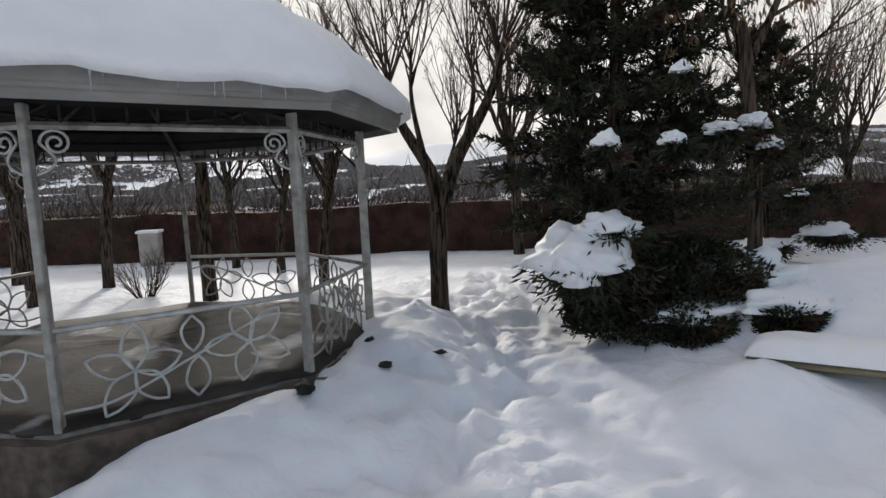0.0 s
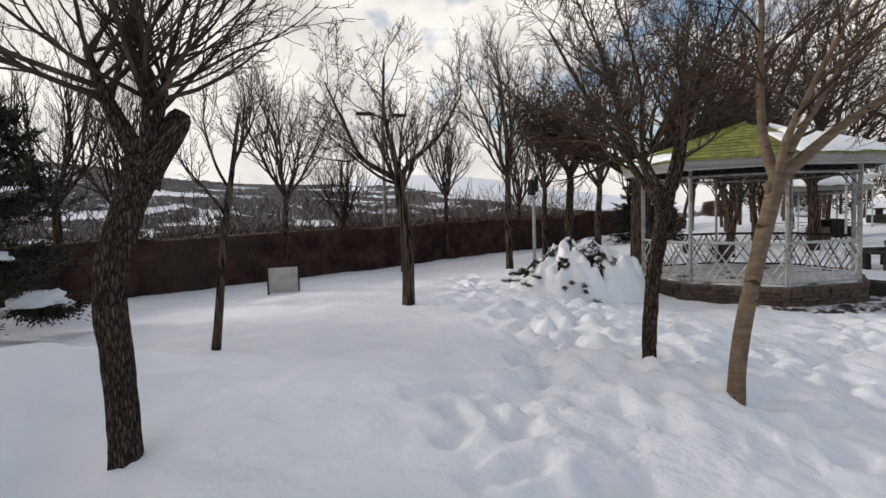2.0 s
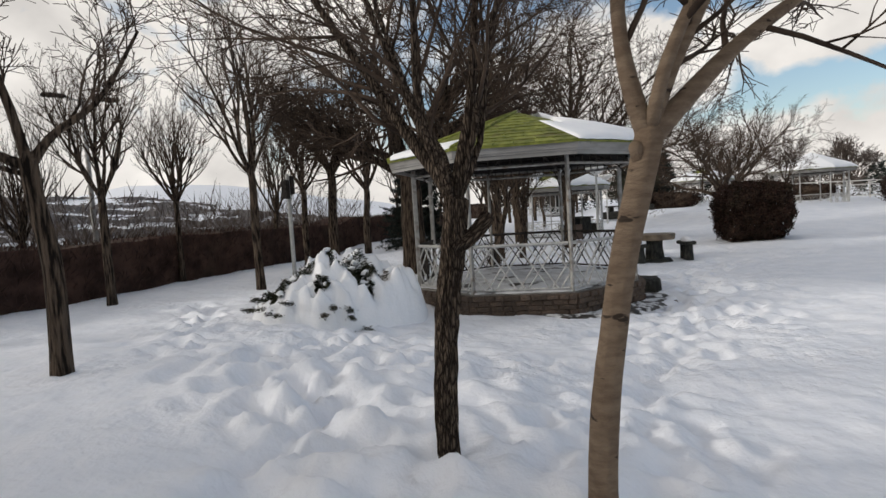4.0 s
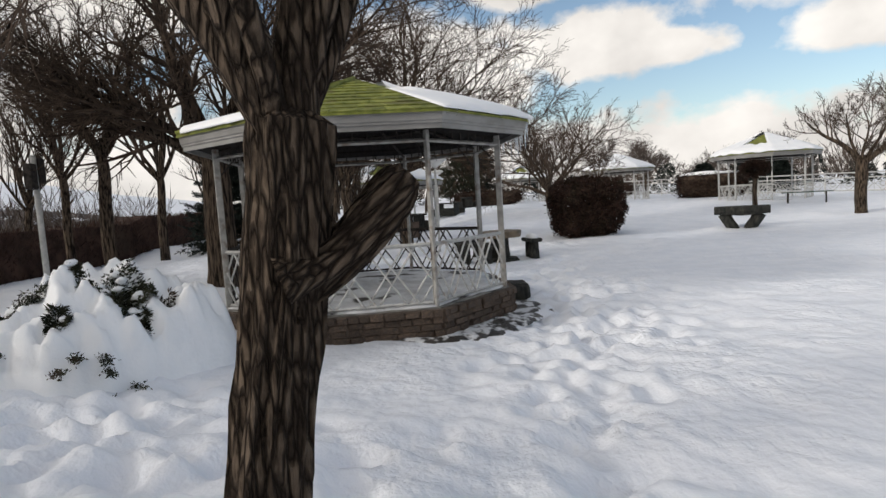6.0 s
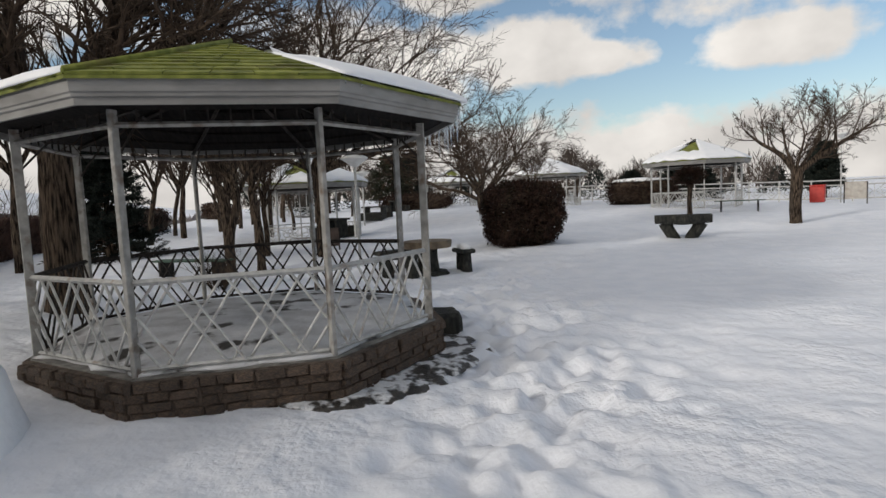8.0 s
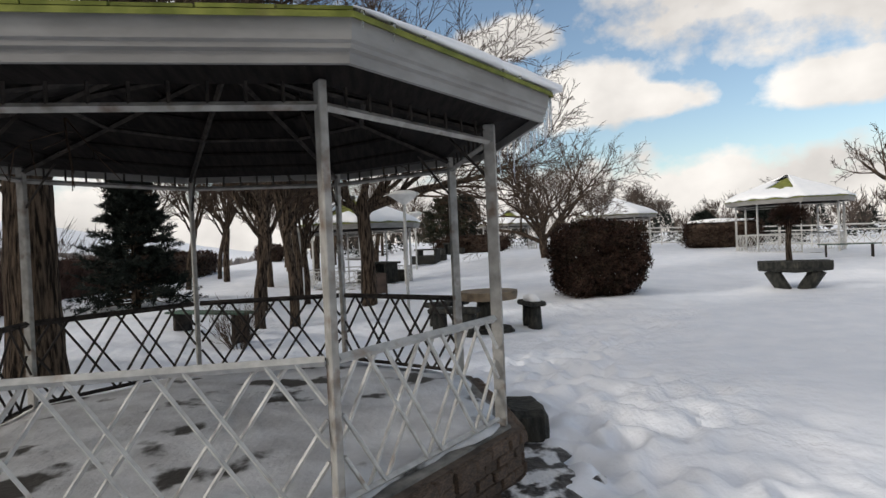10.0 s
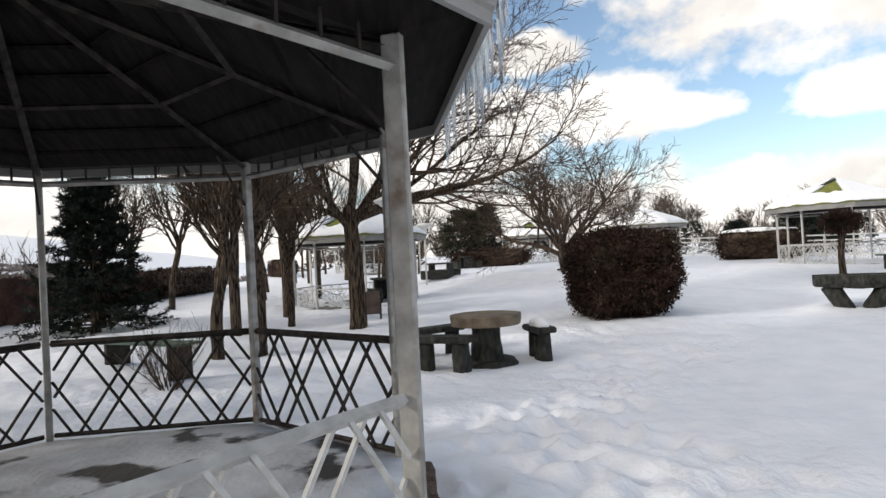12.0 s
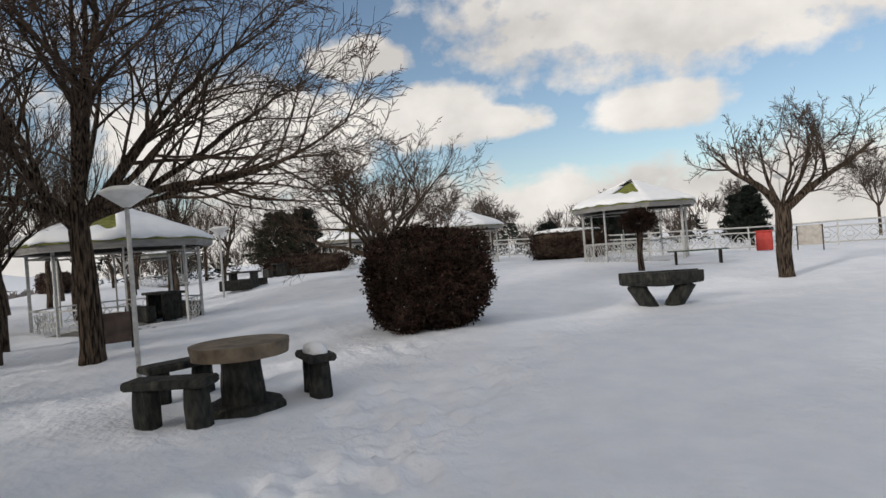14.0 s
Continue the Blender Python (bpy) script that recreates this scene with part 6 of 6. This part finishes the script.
part("block", bm, FAUXWOOD, st)


def melt_strip():
    """Wet soil showing through trodden snow along the plinth's sunny foot."""
    bm = bmesh.new()
    rows = []
    for i in range(60):
        a = A2 + 45 * 1 - 14 + i * 1.7
        off = (a - A2) % 45 - 22.5
        edge = (SIDE_R + 0.12) * math.cos(radians(22.5)) / math.cos(radians(off))
        w = 0.44 * math.sin(math.pi * min(1, i / 59)) ** 0.6 * (1 + 0.5 * noise.noise(Vector((i * 0.35, 2, 0)))) + 0.03
        row = []
        for k in range(9):
            r = edge + w * k / 8
            p = ring(r, a)
            x, y = P2[0] + p.x, P2[1] + p.y
            row.append(bm.verts.new((x, y, hz(x, y) + 0.035 * (1 - (k / 8) ** 2) + 0.012 * noise.noise(Vector((x * 9, y * 9, 0))) - 0.02 * (k == 8))))
        rows.append(row)
    for i in range(59):
        for k in range(8):
            bm.faces.new((rows[i][k], rows[i][k + 1], rows[i + 1][k + 1], rows[i + 1][k]))
    tagged(part("bare_soil", bm, WETSOIL, None, smooth=True), "wet dark soil and slush along the stone plinth", "soil", kind="structure")


melt_strip()


def loose_stone(at, r, seed):
    """A dark stone half sunk in the snow."""
    base = thing("stone", pose(at[0], at[1], hz(*at), 0, 0, seed * 50), "dark wet stone poking through trodden snow", "stone", "stones in the snow")
    lump_mesh("rock", (0, 0, 0.015), (r, r * 0.6, r * 0.45), FAUXWOOD, base, seed, "", 3, 0.6)


for k, (x, y, r) in enumerate(((-1.94, 3.81, 0.09), (-0.90, 3.56, 0.10), (-0.43, 3.93, 0.06), (-0.06, 4.36, 0.05), (-0.60, 4.43, 0.05), (1.58, 4.66, 0.07), (-1.35, 3.62, 0.05))):
    loose_stone((x, y), r, k + 1)

# ---- beyond the hedge ----
def white_cabinet(at):
    base = thing("white_cabinet", pose(at[0], at[1], hz(*at), 0, 0, 8), "small white box standing by the hedge", "cabinet")
    part("body", box_bm((0.40, 0.3, 0.75), (0, 0, 0.32), None, 0.015), BOARD, base)
    part("cap", box_bm((0.46, 0.36, 0.06), (0, 0, 0.72), None, 0.015), ROOFSNOW, base, "snowy top")


white_cabinet((-6.2, 12.4))


def low_house(at, turn, w, d, h):
    base = thing("low_house", pose(at[0], at[1], hz(*at), 0, 0, turn), "low brown building with a flat pitched roof", "house")
    part("wall", box_bm((w, d, h + 2), (0, 0, h / 2 - 1), None, 0), BRICKFAR, base)
    bm = bmesh.new()
    vs = [bm.verts.new(p) for p in ((-w / 2 - 0.4, -d / 2 - 0.4, h), (w / 2 + 0.4, -d / 2 - 0.4, h), (w / 2 + 0.4, d / 2 + 0.4, h), (-w / 2 - 0.4, d / 2 + 0.4, h), (-w / 2 - 0.4, 0, h + 0.9), (w / 2 + 0.4, 0, h + 0.9))]
    for f in ((0, 1, 5, 4), (2, 3, 4, 5), (0, 4, 3), (1, 2, 5), (3, 2, 1, 0)):
        bm.faces.new([vs[i] for i in f])
    part("roof", bm, BOARD_DARK, base)
    for k in range(3):
        part("window", box_bm((0.9, 0.06, 0.8), (-w / 3 + k * w / 3, -d / 2 - 0.02, h * 0.55), None, 0.01), DARKSTEEL_AND_SHADE, base)


low_house((-13.8, 27.0), 12, 7.5, 5.0, 2.3)


def far_scrub():
    """Leafless scrub and field edges on the falling slope and the far hills."""
    rnd = np.random.RandomState(4)
    base = thing("far_scrub", Matrix(), "grey-brown scrub over snowy slopes, haze put into its pale colour", "scrub", kind="stuff")
    items = []
    for n, y0, y1, x0, x1, hgt, wid in ((26000, 16, 70, -70, 110, 1.1, 0.22), (30000, 60, 260, -260, 320, 2.0, 0.8), (120000, 330, 1300, -1000, 1200, 4.5, 5.5)):
        X, Y = rnd.uniform(x0, x1, n), y0 + (y1 - y0) * rnd.rand(n) ** 1.4
        keep = fbm(X / (wid * 14), Y / (wid * 8), 6, 3) > -0.35
        X, Y = X[keep], Y[keep]
        Y = np.maximum(Y, hedge_line(X) + 4)
        Z = height(X, Y)
        for i in range(len(X)):
            items.append(((X[i], Y[i], Z[i] - 0.2), (rnd.normal(0, 0.25), rnd.normal(0, 0.25), 1), hgt * rnd.uniform(0.5, 1.3), wid * rnd.uniform(0.5, 1.5)))
    blades(items, "scrub", HAZED_SCRUB, base)


far_scrub()


for at, size, turn in (((47.5, -5.2), (4.5, 1.2, 1.0), 70), ((49.0, -13.6), (5.0, 1.2, 1.0), 60), ((56.0, 9.0), (7.0, 1.5, 1.2), 20), ((38.0, 9.4), (8.0, 1.5, 1.1), 2)):
    leafy_block(at, size, "dark brown clipped hedge far across the snow", 17, BUSH_LEAF, 7000, 0.10, "clipped_hedge", "hedge", turn=turn, power=6)


def picnic_set(at, turn):
    """A dark table with two benches, far off."""
    base = thing("picnic_table", pose(at[0], at[1], hz(*at), 0, 0, turn), "dark picnic table with benches under the pavilion roof", "table")
    part("tabletop", box_bm((1.3, 0.6, 0.07), (0, 0, 0.68), None, 0.02), FAUXWOOD, base)
    for sx in (-1, 1):
        part("leg", box_bm((0.12, 0.5, 0.7), (sx * 0.45, 0, 0.32), None, 0.02), FAUXWOOD, base)
        part("bench", box_bm((1.3, 0.26, 0.4), (0, sx * 0.62, 0.2), None, 0.03), FAUXWOOD, base)


picnic_set((31.2, 0.6), 30)
picnic_set((38.6, -1.6), 60)
picnic_set((46.5, -3.6), 10)


def thicket():
    """Leafless thicket and orchard growth rising behind the hedge."""
    rnd = random.Random(12)
    base = thing("thicket", Matrix(), "grey-brown leafless thicket behind the hedge", "thicket", kind="stuff")
    items = []
    for _ in range(420):
        x = rnd.uniform(-16, 34)
        y = float(hedge_line(x)) + rnd.uniform(3.0, 16.0)
        z, h = hz(x, y), rnd.uniform(2.0, 3.6)
        for _ in range(95):
            a, q = rnd.uniform(0, 6.28), rnd.random()
            d = Vector((math.cos(a) * 0.45, math.sin(a) * 0.45, 1))
            p = Vector((x, y, z)) + d * (q * h * 0.8)
            items.append((p, d + Vector((rnd.gauss(0, 0.35), rnd.gauss(0, 0.35), 0)), rnd.uniform(0.4, 1.0), rnd.uniform(0.008, 0.018)))
    blades(items, "thicket_twigs", TWIG_FAR, base)


thicket()


def far_tree_line():
    """Leafless and dark evergreen growth on the far side of the park."""
    rnd = random.Random(31)
    base = thing("far_tree_line", Matrix(), "line of bare and evergreen trees far across the park", "trees", kind="stuff")
    bare, dark = [], []
    for k in range(210):
        ang = radians(rnd.uniform(-42, 9))
        r = rnd.uniform(50, 95)
        x, y = 10 + r * math.cos(ang), r * math.sin(ang)
        z, h = hz(x, y), rnd.uniform(1.8, 4.4)
        if k % 5:
            for _ in range(80):
                a, q = rnd.uniform(0, 6.28), rnd.random()
                d = Vector((math.cos(a) * 0.42, math.sin(a) * 0.42, 1))
                bare.append((Vector((x, y, z + h * 0.15)) + d * (q * h * 0.7), d + Vector((rnd.gauss(0, 0.4), rnd.gauss(0, 0.4), 0)), rnd.uniform(0.5, 1.2), rnd.uniform(0.02, 0.045)))
        else:
            w = h * rnd.uniform(0.3, 0.6)
            for _ in range(240):
                a, q = rnd.uniform(0, 6.28), rnd.random()
                rr = w * (1 - q) * rnd.uniform(0.5, 1.0)
                dark.append(((x + rr * math.cos(a), y + rr * math.sin(a), z + h * 0.8 * q), (math.cos(a), math.sin(a), rnd.gauss(0.1, 0.4)), rnd.uniform(0.25, 0.5), 0.07))
    blades(bare, "bare_growth", TWIG_FAR, base)
    blades(dark, "evergreen_growth", NEEDLE2, base)


far_tree_line()
